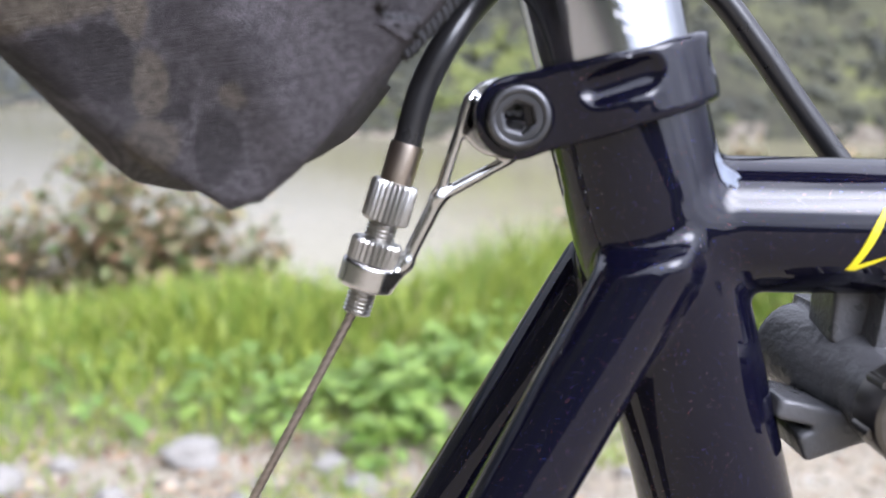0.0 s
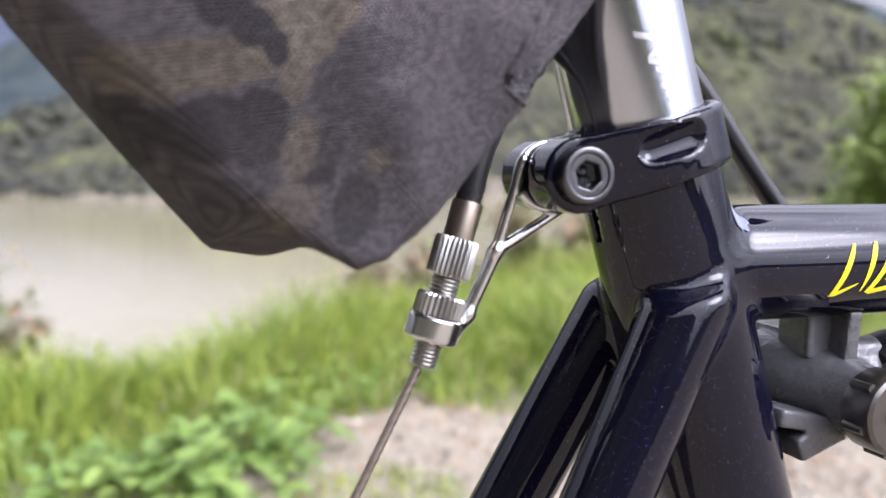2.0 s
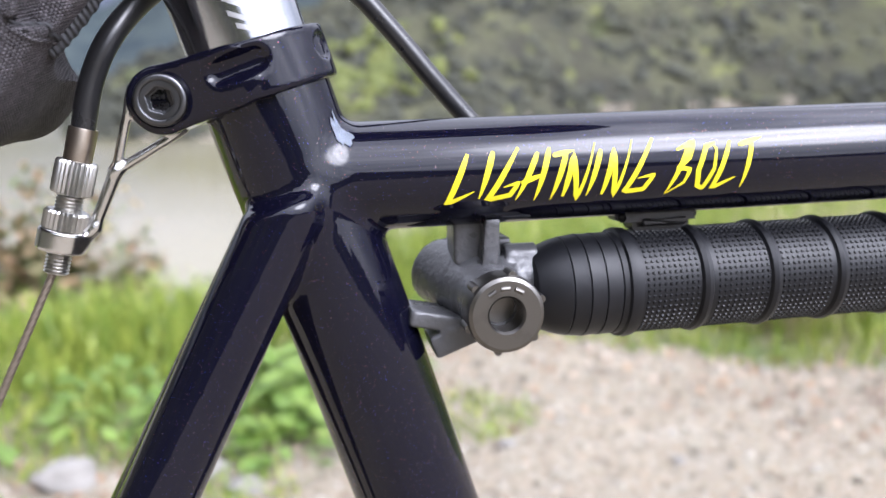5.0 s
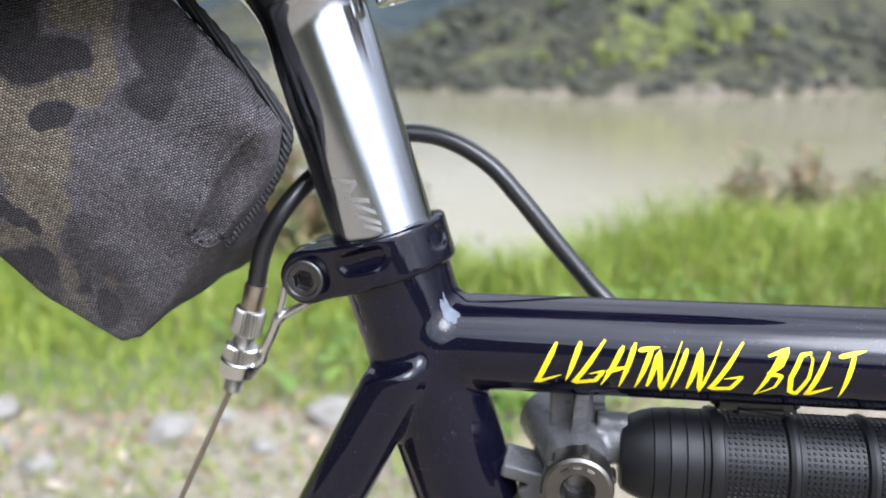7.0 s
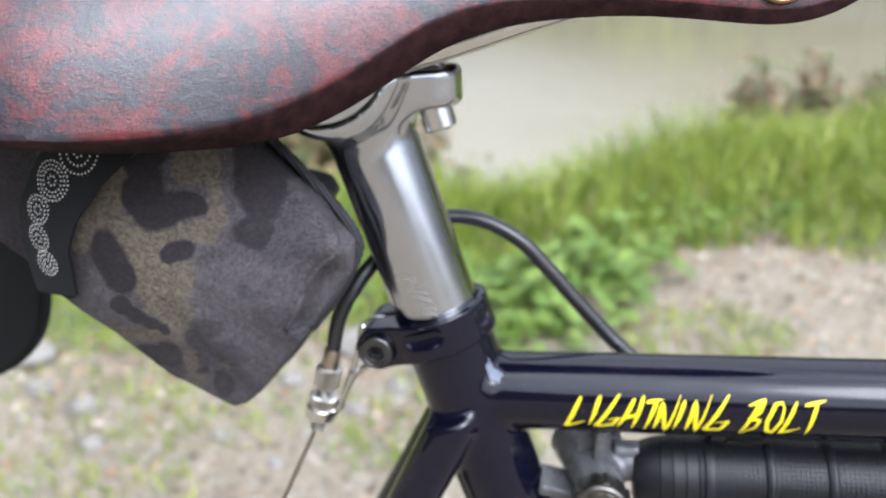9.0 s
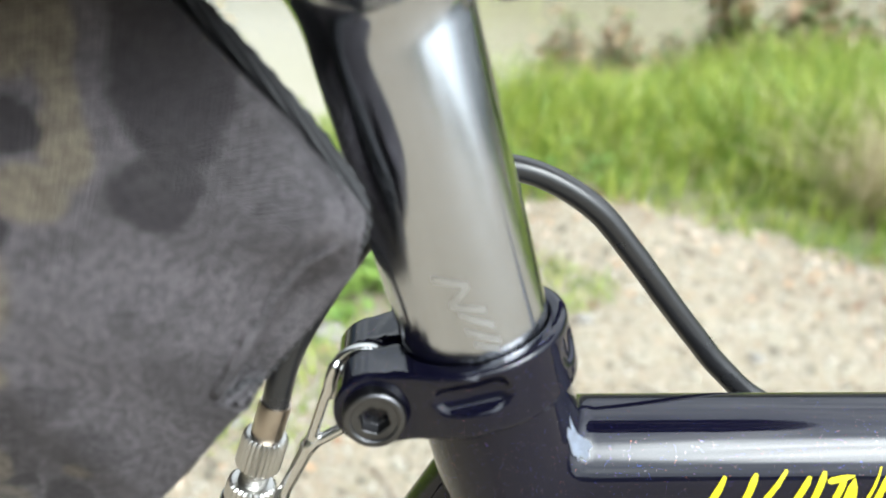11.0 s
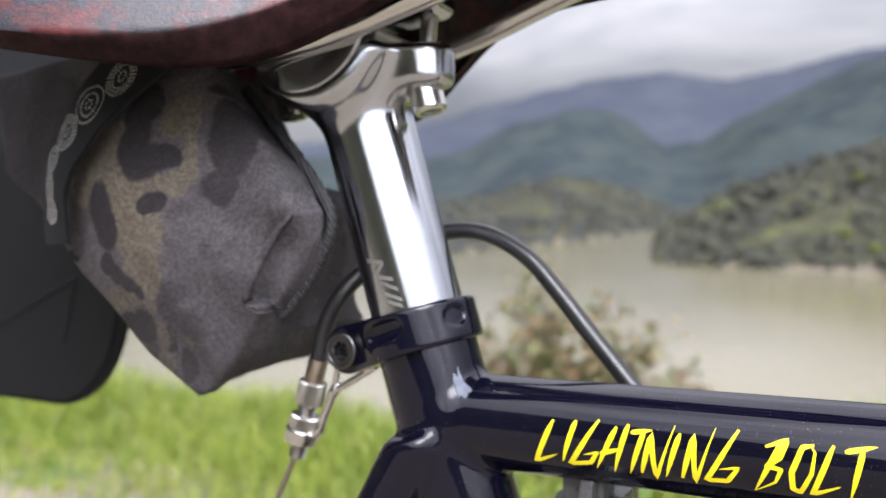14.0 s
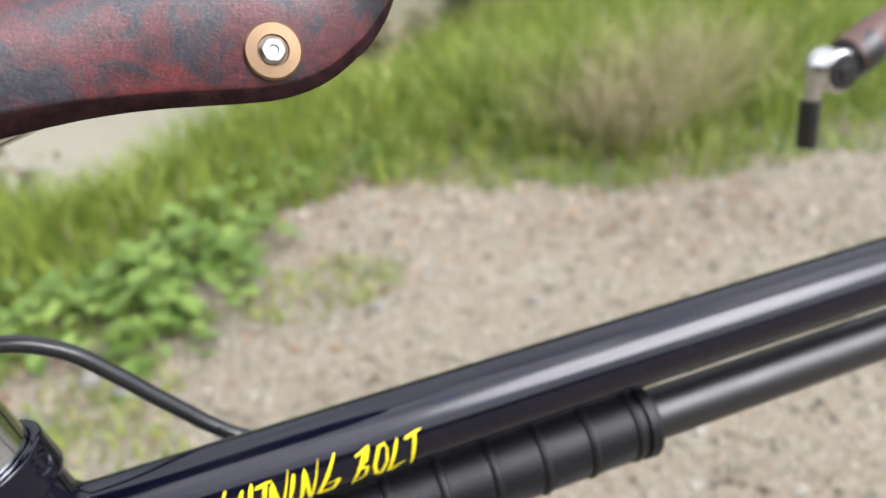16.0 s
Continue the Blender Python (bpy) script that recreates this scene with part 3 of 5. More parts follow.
pts, quads = [], []
for i in range(15):
    for k in range(24):
        a = 2 * math.pi * k / 24
        rr = i / 14 * (1 + 0.45 * noise.noise(Vector((math.cos(a) * 1.5, math.sin(a) * 1.5, 4))) + 0.55 * noise.noise(Vector((math.cos(a) * 5, math.sin(a) * 5, 9))))
        x, y = rr * math.cos(a) * 0.0025, rr * math.sin(a) * 0.0044
        pts.append((0.0086 + x - y * 0.20, -0.0085, 0.0104 + y))
for i in range(14):
    for k in range(24):
        quads.append((i * 24 + k, i * 24 + (k + 1) % 24, (i + 1) * 24 + (k + 1) % 24, (i + 1) * 24 + k))
part("brazing_mark", pydata("mark", on_cluster(pts, 0.00018), quads), CHIP, frame_ob, "bare silvery patch of brazing at the tube joint", sharp=0)

# lettering on the top tube, brushed capitals
FIRST_WORD = (
    (((322, 268), (270, 378), (335, 352)),), (((385, 266), (347, 372)),),
    (((448, 262), (368, 376), (425, 368), (446, 340), (408, 348)),),
    (((497, 276), (440, 383)), ((528, 268), (488, 388)), ((452, 342), (512, 326))),
    (((535, 287), (592, 279)), ((572, 280), (530, 390))),
    (((562, 384), (590, 288), (599, 397), (650, 265)),), (((664, 282), (626, 388)),),
    (((668, 388), (700, 284), (701, 397), (754, 265)),),
    (((812, 266), (730, 386), (784, 384), (812, 350), (764, 356)),),
)
SECOND_WORD = (
    (((920, 284), (850, 403)), ((878, 299), (931, 283), (914, 320), (882, 340), (917, 346), (902, 376), (850, 403))),
    (((996, 290), (968, 296), (942, 350), (944, 388), (962, 396), (990, 350), (998, 306), (986, 288)),),
    (((1042, 288), (990, 398), (1058, 374)),), (((1068, 300), (1144, 286)), ((1112, 292), (1080, 404))),
)


def decal(strokes, wide):
    verts, faces = [], []
    R = R_TT + 0.00016

    def on_tube(x, y):
        u = 0.0318 + (x - 270) * 9.52e-5 - (x - 270) ** 2 * 8.6e-9
        h = -0.0065 + (378 - (y - (x - 270) * 0.0345)) * 0.000101
        a = h / R_TT
        return Vector((u, -R * math.cos(a), R * math.sin(a)))

    for st in strokes:
        pts = []
        for p, q in zip(st, st[1:]):
            pts += [(p[0] + (q[0] - p[0]) * k / 8, p[1] + (q[1] - p[1]) * k / 8) for k in range(8)]
        pts.append(st[-1])
        n0 = len(verts)
        for i, p in enumerate(pts):
            a, b = pts[max(i - 1, 0)], pts[min(i + 1, len(pts) - 1)]
            dx, dy = b[0] - a[0], b[1] - a[1]
            L = math.hypot(dx, dy) or 1
            t = i / (len(pts) - 1)
            w = wide * (0.62 + 0.50 * math.sin(math.pi * min(1, 0.28 + t * 0.70))) * (1 - 0.72 * t ** 5) * min(1, 0.55 + 4 * t)
            # upright strokes are broad, level ones thin, as with a flat brush
            nx, ny = -dy / L * w, dx / L * w
            verts.append(on_tube(p[0] + nx, p[1] + ny * 0.8))
            verts.append(on_tube(p[0] - nx, p[1] - ny * 0.8))
        for i in range(len(pts) - 1):
            k = n0 + 2 * i
            faces.append((k, k + 1, k + 3, k + 2))
    return pydata("letter", verts, faces)


for st in FIRST_WORD + SECOND_WORD:
    part("letter", decal(st, 6.7), YELLOW, frame_ob, "bright yellow brush-style capital letter", smooth=False)


# seat clamp
def clamp(P):
    Q = P - V(*along(0))
    s, p, v = Q @ AX, Q @ PX, P[:, 1]
    ring = smax(np.hypot(p + 0.0005, v) - 0.0172, np.abs(s - 0.0253) - 0.0060, 0.0012)
    ear = np.hypot(s - 0.0256, p + 0.0203) - 0.0072
    arm = capsule(np.stack([s, 0 * s, p], 1), (0.0256, 0, -0.0203), (0.0254, 0, -0.006), 0.0072, 0.0058)
    ear = smax(np.minimum(ear, arm), np.abs(v) - 0.0112 - 0.36 * np.clip(p + 0.0190, 0, 0.016), 0.0010)
    q = smin(ring, ear, 0.0020)
    q = smax(q, -smax(np.abs(v) - 0.0016, p + 0.010, 0.0004), 0.0004)
    q = smax(q, -(np.hypot(p, v) - R_POST - 0.0002), 0.0005)
    # recesses on the side and at the front
    slot = capsule(np.stack([s, v, p], 1), (0.0268, -0.0172, -0.0078), (0.0272, -0.0182, 0.0010), 0.0030)
    ang = np.arctan2(v, p)
    front = smax(np.hypot((ang + 0.42) * 0.017 / 1.3, s - 0.0262) - 0.0028, -(np.hypot(p, v) - 0.0160), 0.0004)
    return smax(smax(q, -slot, 0.0007), -front, 0.0006)


cl = part("seat_clamp", nets(clamp, (-0.040, -0.021, 0.006), (0.016, 0.021, 0.044), 0.00062), PAINT, bike, "black seat clamp with oval side recesses", sharp=50)
BC = along(0.0256, -0.0203)


def bolt_head(P):
    q = cyl(P, (BC[0], -0.0142, BC[2]), (BC[0], -0.006, BC[2]), 0.0054, 0.0008)
    a = np.arctan2(P[:, 2] - BC[2], P[:, 0] - BC[0])
    rr = np.hypot(P[:, 0] - BC[0], P[:, 2] - BC[2])
    hexa = rr * np.cos((a + 0.3) % (math.pi / 3) - math.pi / 6) - 0.0024
    q = smax(q, -smax(hexa, P[:, 1] + 0.0112, 0.0002), 0.0003)
    dish = np.maximum(rr - 0.0040, -(0.0004 - (P[:, 1] + 0.0142)))
    return smax(q, -dish, 0.0003)


part("bolt", nets(bolt_head, (BC[0] - 0.0065, -0.0152, BC[2] - 0.0065), (BC[0] + 0.0065, -0.0055, BC[2] + 0.0065), 0.00026), BOLT, cl,
     "dark hexagon socket bolt", sharp=45)

# seat post and its head, one forging; local z runs along the post
HC = V(-0.0362, 0, 0.1126)      # axis of the round rail cradle
POST_M = Matrix(((PX[0], 0, AX[0], along(0)[0]), (0, 1, 0, 0), (PX[2], 0, AX[2], along(0)[2]), (0, 0, 0, 1)))


def head(Q):
    P = Q @ np.array([[PX[0], 0, PX[2]], [0, 1, 0], [AX[0], 0, AX[2]]]) + V(*along(0))
    u, v, w = P[:, 0], np.abs(P[:, 1]), P[:, 2]
    rr = np.hypot(u - HC[0], w - HC[2])
    shank = smax(np.hypot(Q[:, 0], Q[:, 1]) - R_POST, Q[:, 2] - 0.098, 0.001)
    shank = smax(shank, 0.026 - Q[:, 2], 0.0002)
    wide = 0.0080 + 0.0135 * np.clip(1 - ((u - HC[0]) / 0.036) ** 2, 0, 1)
    boat = smax(rr - np.interp(u, (-0.048, -0.030), (0.0232, 0.0254)), v - wide, 0.0040)
    q = smin(shank, boat, 0.0095)
    q = smin(q, cyl(P, (-0.0068, 0, 0.0942), (-0.0068, 0, 0.1075), 0.0089, 0.0030), 0.0085)
    q = smin(q, cyl(P, (-0.0580, 0, 0.0985), (-0.0590, 0, 0.1060), 0.0075, 0.0020), 0.0050)
    q = smax(q, w - 0.1070 - 0.05 * (u + 0.006), 0.0042)
    return smax(q, 0.0206 - rr, 0.0004)


post = part("seatpost", nets(head, (-0.050, -0.027, 0.022), (0.044, 0.027, 0.126), 0.00062), ALLOY, bike, "polished silver alloy seatpost", sharp=0)
post.matrix_local = POST_M


def rail_cradle(P):
    u, v, w = P[:, 0], np.abs(P[:, 1]), P[:, 2]
    q = smax(np.hypot(u - HC[0], w - HC[2]) - 0.02045, v - 0.0212, 0.0008)
    q = smax(q, w - 0.1090 - 0.12 * (u - HC[0]), 0.0006)
    q = smax(q, v - 0.0212 - 0.10 * (w - 0.1000) + 10.5 * (u - HC[0]) ** 2, 0.0008)
    return smax(q, -(np.hypot(v - 0.0215, w - 0.1085 - 0.15 * (u + 0.02)) - 0.0040), 0.0005)


part("rail_cradle", nets(rail_cradle, (-0.060, -0.030, 0.088), (-0.012, 0.030, 0.116), 0.0005), ALLOY, post, sharp=50)


def upper_clamp(P):
    u, v, w = P[:, 0], np.abs(P[:, 1]), P[:, 2]
    q = smax(np.hypot(u - HC[0] - 0.003, w - 0.1080) - 0.0155, v - 0.0235, 0.0012)
    q = smax(q, 0.1100 + 0.12 * (u - HC[0]) - w, 0.0006)
    q = smax(q, w - 0.1200, 0.002)
    arm = capsule(np.stack([u, np.maximum(v - 0.004, 0), w], 1), (-0.058, 0, 0.1120), (-0.003, 0, 0.1180), 0.0040)
    return smin(q, arm, 0.003)


part("upper_clamp", nets(upper_clamp, (-0.064, -0.030, 0.098), (0.006, 0.030, 0.126), 0.00075), ALLOY, post, sharp=60)
for c, d in (((-0.0070, 0, 0.0960), Vector((0.25, 0, -0.97)).normalized()), ((-0.0560, 0, 0.0985), Vector((0.25, 0, -0.97)).normalized())):
    part("clamp_bolt", lathe(c, d, [(0, 0.0050), (0.0084, 0.0050), (0.0092, 0.0044), (0.0093, 0.0030), (0.0068, 0.0027), (0.0068, 0.0)], 32), STEEL, post, "bright steel clamp bolt", sharp=30)
    part("bolt_thread", lathe((c[0] + 0.0012, 0, 0.104), (0.1, 0, 1), thread(0.0, 0.012, 0.0027), 24), STEEL, post, sharp=20)

# plain etched strokes low on the side of the post
for s0, t0, s1, t1 in ((0.0478, -0.62, 0.0456, -0.22), (0.0456, -0.22, 0.0426, -0.50), (0.0426, -0.50, 0.0404, -0.10),
                       (0.0408, -0.42, 0.0372, -0.05), (0.0376, -0.40, 0.0342, -0.02), (0.0348, -0.34, 0.0326, -0.05)):
    verts = []
    for k in range(9):
        s, t = s0 + (s1 - s0) * k / 8, t0 + (t1 - t0) * k / 8
        for o in (-0.00058, 0.00058):
            r = R_POST + 0.00008
            verts.append(along(s + o, r * math.sin(t + 0.30), -r * math.cos(t + 0.30)))
    part("etched_stroke", pydata("stroke", verts, [(2 * k, 2 * k + 1, 2 * k + 3, 2 * k + 2) for k in range(8)]), ETCH, post, smooth=False)

for ob in post.children:
    ob.matrix_parent_inverse = POST_M.inverted()

# ---- saddle ----
HW = ((-0.150, 0.078), (-0.125, 0.085), (-0.100, 0.0855), (-0.080, 0.081), (-0.060, 0.0715), (-0.040, 0.059), (-0.020, 0.045), (0.0, 0.0345),
      (0.020, 0.0285), (0.050, 0.0245), (0.090, 0.0235), (0.105, 0.0195), (0.115, 0.0130), (0.1215, 0.0035))
LOW = ((-0.150, 0.116), (-0.125, 0.110), (-0.100, 0.1025), (-0.080, 0.0982), (-0.060, 0.0952), (-0.040, 0.0940), (-0.025, 0.0978), (-0.010, 0.1066),
       (0.005, 0.1150), (0.020, 0.1182), (0.035, 0.1190), (0.050, 0.1188), (0.065, 0.1172), (0.080, 0.1150), (0.090, 0.1148), (0.100, 0.1178), (0.110, 0.1235), (0.1215, 0.1330))
TOP = ((-0.150, 0.158), (-0.100, 0.158), (-0.05, 0.152), (0.0, 0.149), (0.05, 0.150), (0.10, 0.151), (0.1215, 0.147))


def curve_of(tab, u):
    return float(np.interp(u, [a for a, _ in tab], [b for _, b in tab]))


def smooth_of(tab, u, w=0.008):
    return sum(curve_of(tab, u + w * k / 3) for k in (-3, -2, -1, 0, 1, 2, 3)) / 7


def band_w(u):
    return float(np.interp(u, (-0.12, -0.09, -0.06, -0.03, 0.0, 0.02, 0.05, 0.12), (0.0022, 0.0030, 0.0048, 0.0080, 0.0080, 0.0060, 0.0042, 0.0030)))


def cut_in(u):
    """How far the pared lower edge of the skirt turns inwards."""
    return float(np.interp(u, (-0.12, -0.08, -0.05, -0.02, 0.02, 0.10), (0.0035, 0.0065, 0.0085, 0.0070, 0.0035, 0.0008)))


def saddle_mesh():
    us = np.linspace(-0.150, 0.1215, 110)
    na = 76
    verts, faces = [], []
    for layer in (0, 1):
        for u in us:
            hw, lo, tp = smooth_of(HW, u), smooth_of(LOW, u), smooth_of(TOP, u)
            if u > 0.105:
                hw, lo = curve_of(HW, u), curve_of(LOW, u)
            th = 0.0046 * layer
            for k in range(na + 1):
                a = -1 + 2 * k / na
                a = math.copysign(1 - (1 - abs(a)) ** 1.7, a)
                c = math.cos(math.pi / 2 * a)
                side = math.copysign(abs(math.sin(math.pi / 2 * a)) ** 0.62, a)
                flare = 1.0 + 0.05 * (abs(a) ** 6)
                w = lo + (tp - th * 0.9 - lo) * (c ** 0.80)
                v = (hw - th) * side * flare
                v -= math.copysign(cut_in(u) * max(0.0, 1 - (w - lo) / band_w(u)) ** 1.3, a)
                verts.append((u, v, w))
    nu = len(us)
    row = na + 1
    off = nu * row
    for i in range(nu - 1):
        for k in range(na):
            a = i * row + k
            faces.append((a, a + row, a + row + 1, a + 1))
            faces.append((off + a, off + a + 1, off + a + row + 1, off + a + row))
        for k in (0, na):
            a = i * row + k
            faces.append((a, off + a, off + a + row, a + row))
    for i in (0, nu - 1):
        for k in range(na):
            a = i * row + k
            faces.append((a, a + 1, off + a + 1, off + a))
    return pydata("saddle", verts, faces), nu, na


sm, nu, na = saddle_mesh()
sm.materials.append(LEATHER)
rim = sm.attributes.new("rim", "FLOAT", "POINT")
for v, d in zip(sm.vertices, rim.data):
    lo = smooth_of(LOW, min(max(v.co.x, -0.15), 0.1215))
    d.value = 0.5 * max(0.0, v.co.z - lo) / band_w(v.co.x)
saddle = part("saddle", sm, None, bike, "mottled oxblood and black leather saddle with hand-cut skirt", sharp=0)
mod = saddle.modifiers.new("edge", "BEVEL")
mod.width, mod.segments, mod.limit_method, mod.angle_limit = 0.0011, 3, "ANGLE", radians(50)


def skirt_v(u, w):
    hw, lo, tp = smooth_of(HW, u), smooth_of(LOW, u), smooth_of(TOP, u)
    c = min(max((w - lo) / (tp - lo), 0), 1) ** (1 / 0.80)
    a = math.acos(c) / (math.pi / 2)
    return hw * abs(math.sin(math.pi / 2 * a)) ** 0.62 * (1 + 0.05 * a ** 6)


for u, w in ((0.0842, 0.1262), (-0.1045, 0.1235)):
    v = skirt_v(u, w)
    n = Vector((0, -1, 0.30 if u > 0 else 0.22))
    if u < 0:
        n.x = -0.15
    n.normalize()
    o = Vector((u, -v, w))
    part("rivet", lathe(o - n * 0.001, n, [(0, 0.0066), (0.0017, 0.0066), (0.0022, 0.0061), (0.0023, 0.0036), (0.0016, 0.0034), (0.0016, 0)], 40), BRASS, saddle, "brass washer and rivet", sharp=30)
    part("rivet_core", lathe(o, n, [(0, 0.0031), (0.0014, 0.0031), (0.0022, 0.0024), (0.0022, 0.0012), (0.0014, 0.0010), (0.0014, 0)], 24, lambda a, s: 1 + 0.03 * math.cos(6 * a)), KNURL, saddle)
for sg in (-1, 1):
    pth = catmull([(-0.125, 0.042 * sg, 0.116), (-0.090, 0.034 * sg, 0.108), (-0.060, 0.024 * sg, 0.1045), (-0.029, 0.0215 * sg, 0.1065), (0.000, 0.0210 * sg, 0.1125),
                   (0.035, 0.0170 * sg, 0.1215), (0.075, 0.0110 * sg, 0.1270), (0.105, 0.006 * sg, 0.128)])
    part("rail", sweep(pth, 0.0036, 24), STEEL, saddle, "bright steel saddle rail", sharp=60)
part("tension_nose", lathe((0.060, 0, 0.128), (1, 0, 0), [(0, 0.006), (0.050, 0.0065), (0.056, 0.004), (0.056, 0)], 20), PLASTIC, saddle)

# ---- rear brake cable: hanger, adjuster, housing ----
AJ = Vector((0.278, 0, 0.960)).normalized()
A0 = Vector((-0.0549, 0.0, -0.0181))


def hanger(P):
    Y = (-0.0400, 0, 0.0038)
    q = capsule(P, (-0.0348, -0.001, 0.0215), Y, 0.00095, 0.0011)
    q = smin(q, capsule(P, (-0.0250, 0.001, 0.0122), Y, 0.00095, 0.0012), 0.0009)
    q = smin(q, capsule(P, Y, (-0.0458, 0, -0.0085), 0.0015, 0.0013), 0.0012)
    q = smin(q, capsule(P, (-0.0458, 0, -0.0085), (-0.0490, 0, -0.0112), 0.0014, 0.0022), 0.0016)
    flat = np.abs(P[:, 1]) - 0.0030
    loop = np.abs(np.hypot(P[:, 0] + 0.0292, P[:, 2] - 0.0185) - 0.0060) - 0.0011
    loop = smax(loop, np.abs(P[:, 1]) - 0.0011, 0.0005)
    a, b = A0 + AJ * 0.0053, A0 + AJ * 0.0101
    ring = cyl(P, a, b, 0.0053, 0.0007)
    ring = smax(ring, -line(P, A0, A0 + AJ, 0.0027), 0.0003)
    return smin(smin(smax(q, flat, 0.0006), loop, 0.0012), ring, 0.0012)


hang = part("cable_hanger", nets(hanger, (-0.063, -0.0085, -0.019), (-0.019, 0.0085, 0.028), 0.00030), STEEL, bike, "polished steel cable hanger", sharp=50)


adj = part("barrel_adjuster", lathe(A0, AJ, thread(0.0, 0.0060, 0.0027), 32), KNURL, hang, "knurled silver barrel adjuster", sharp=20)
part("thread", lathe(A0, AJ, thread(0.0140, 0.0190, 0.0029), 32), KNURL, adj, sharp=20)
part("lock_nut", lathe(A0, AJ, [(0.0101, 0.0040), (0.0103, 0.0048), (0.0139, 0.0048), (0.0144, 0.0043), (0.0144, 0.0028)], 168, teeth(28, 0.09)), KNURL, adj, sharp=25)
part("knurled_nut", lathe(A0, AJ, [(0.0180, 0.0034), (0.0181, 0.0040), (0.0185, 0.0044), (0.0250, 0.0044), (0.0256, 0.0040), (0.0257, 0.0030)], 168, teeth(28, 0.09)), KNURL, adj, sharp=25)
part("ferrule", lathe(A0, AJ, [(0.0250, 0.0030), (0.0325, 0.0031), (0.0329, 0.0030), (0.0329, 0.0024)], 40), BRASSY, adj, "dull metal ferrule", sharp=30)
top = A0 + AJ * 0.0322
hp = catmull([tuple(top), (-0.0432, 0.0, 0.0232), (-0.0382, 0.0008, 0.0330), (-0.0305, 0.0075, 0.0425), (-0.0205, 0.0180, 0.0500), (-0.0085, 0.0212, 0.0532),
              (0.0036, 0.0217, 0.0517), (0.0157, 0.0217, 0.0450), (0.0251, 0.0217, 0.0350), (0.0341, 0.0217, 0.0240), (0.0417, 0.0217, 0.0150), (0.0485, 0.0212, 0.0075), (0.058, 0.0200, 0.000), (0.075, 0.0165, -0.005), (0.3, 0.0165, -0.007)], 14)
part("cable_housing", sweep(hp, 0.0026, 28), HOUSING, bike, "black outer brake cable curving behind the seatpost", sharp=60)
cp = [(-0.0556 - 0.455 * k, 0, -0.0182 - 0.890 * k) for k in np.linspace(0, 0.19, 620)]
part("brake_cable", sweep(cp, 0.00092, 24, True, lambda a, i: 1 - 0.20 * abs(math.cos(3.0 * (a - i * 0.16)))), WIRE, bike, "twisted bare steel brake cable", sharp=0)

# ---- bar end with its shift lever, far ahead ----
HB = Vector(BIKE.inverted() @ Vector((0.498, 0.228, 0.797)))
bar = part("handlebar", sweep(catmull([HB + Vector(d) for d in ((0.012, -0.002, 0.006), (0.05, 0.004, 0.018), (0.10, 0.012, 0.026), (0.16, 0.020, 0.020), (0.24, 0.020, -0.02))]), 0.0150, 28), LWRAP, bike, "brown leather-wrapped handlebar end", sharp=60)
part("bar_plug", lathe(HB + Vector((0.030, 0.0, 0.011)), (-1, -0.1, -0.35), [(0, 0.0158), (0.014, 0.0158), (0.020, 0.0140), (0.020, 0)], 32), RUBBER, bar, sharp=30)
part("shifter_body", nets(lambda P: smin(cyl(P, HB + Vector((0.0, -0.012, 0)), HB + Vector((0.0, 0.010, 0)), 0.0150, 0.002),
                                         capsule(P, HB + Vector((-0.013, -0.001, 0.004)), HB + Vector((-0.0165, -0.001, -0.022)), 0.0062, 0.0052), 0.004),
                          tuple(HB + Vector((-0.032, -0.02, -0.035))), tuple(HB + Vector((0.022, 0.016, 0.022))), 0.0013), STEEL, bar, "silver bar-end shift lever", sharp=50)
part("shifter_cap", lathe(HB + Vector((0, -0.0115, 0)), (0, -1, 0), [(0, 0.0125), (0.0025, 0.0120), (0.0030, 0.0060), (0.0050, 0.0050), (0.0050, 0)], 32), RUBBER, bar, sharp=30)
part("lever_cover", sweep([HB + Vector((-0.0165, -0.001, -0.018)), HB + Vector((-0.0170, -0.001, -0.036)), HB + Vector((-0.0172, -0.001, -0.052))], 0.0072, 20), RUBBER, bar, sharp=40)

# ---- saddle bag ----
OUTLINE = ((-0.064, 0.1040), (-0.0614, 0.0970), (-0.0507, 0.0860), (-0.0416, 0.0757), (-0.0338, 0.0652), (-0.0292, 0.0580), (-0.0306, 0.0500), (-0.0372, 0.0405), (-0.0450, 0.0315), (-0.0566, 0.0166), (-0.0630, 0.0096),
           (-0.0682, 0.0052), (-0.0724, 0.0048), (-0.0850, 0.0158), (-0.1030, 0.0305), (-0.1190, 0.0445), (-0.1300, 0.0560), (-0.1480, 0.0660), (-0.1680, 0.0760), (-0.1740, 0.1120), (-0.1300, 0.1130), (-0.080, 0.1100))


def poly_sdf(x, y, pts):
    pts = np.array(pts)
    d = np.full(x.shape, 1e9)
    sgn = np.ones(x.shape)
    for i in range(len(pts)):
        a, b = pts[i], pts[i - 1]
        e = b - a
        wx, wy = x - a[0], y - a[1]
        t = np.clip((wx * e[0] + wy * e[1]) / (e @ e), 0, 1)
        d = np.minimum(d, (wx - e[0] * t) ** 2 + (wy - e[1] * t) ** 2)
        c1, c2, c3 = y >= a[1], y < b[1], e[0] * wy > e[1] * wx
        sgn[(c1 & c2 & c3) | (~c1 & ~c2 & ~c3)] *= -1
    return sgn * np.sqrt(d)


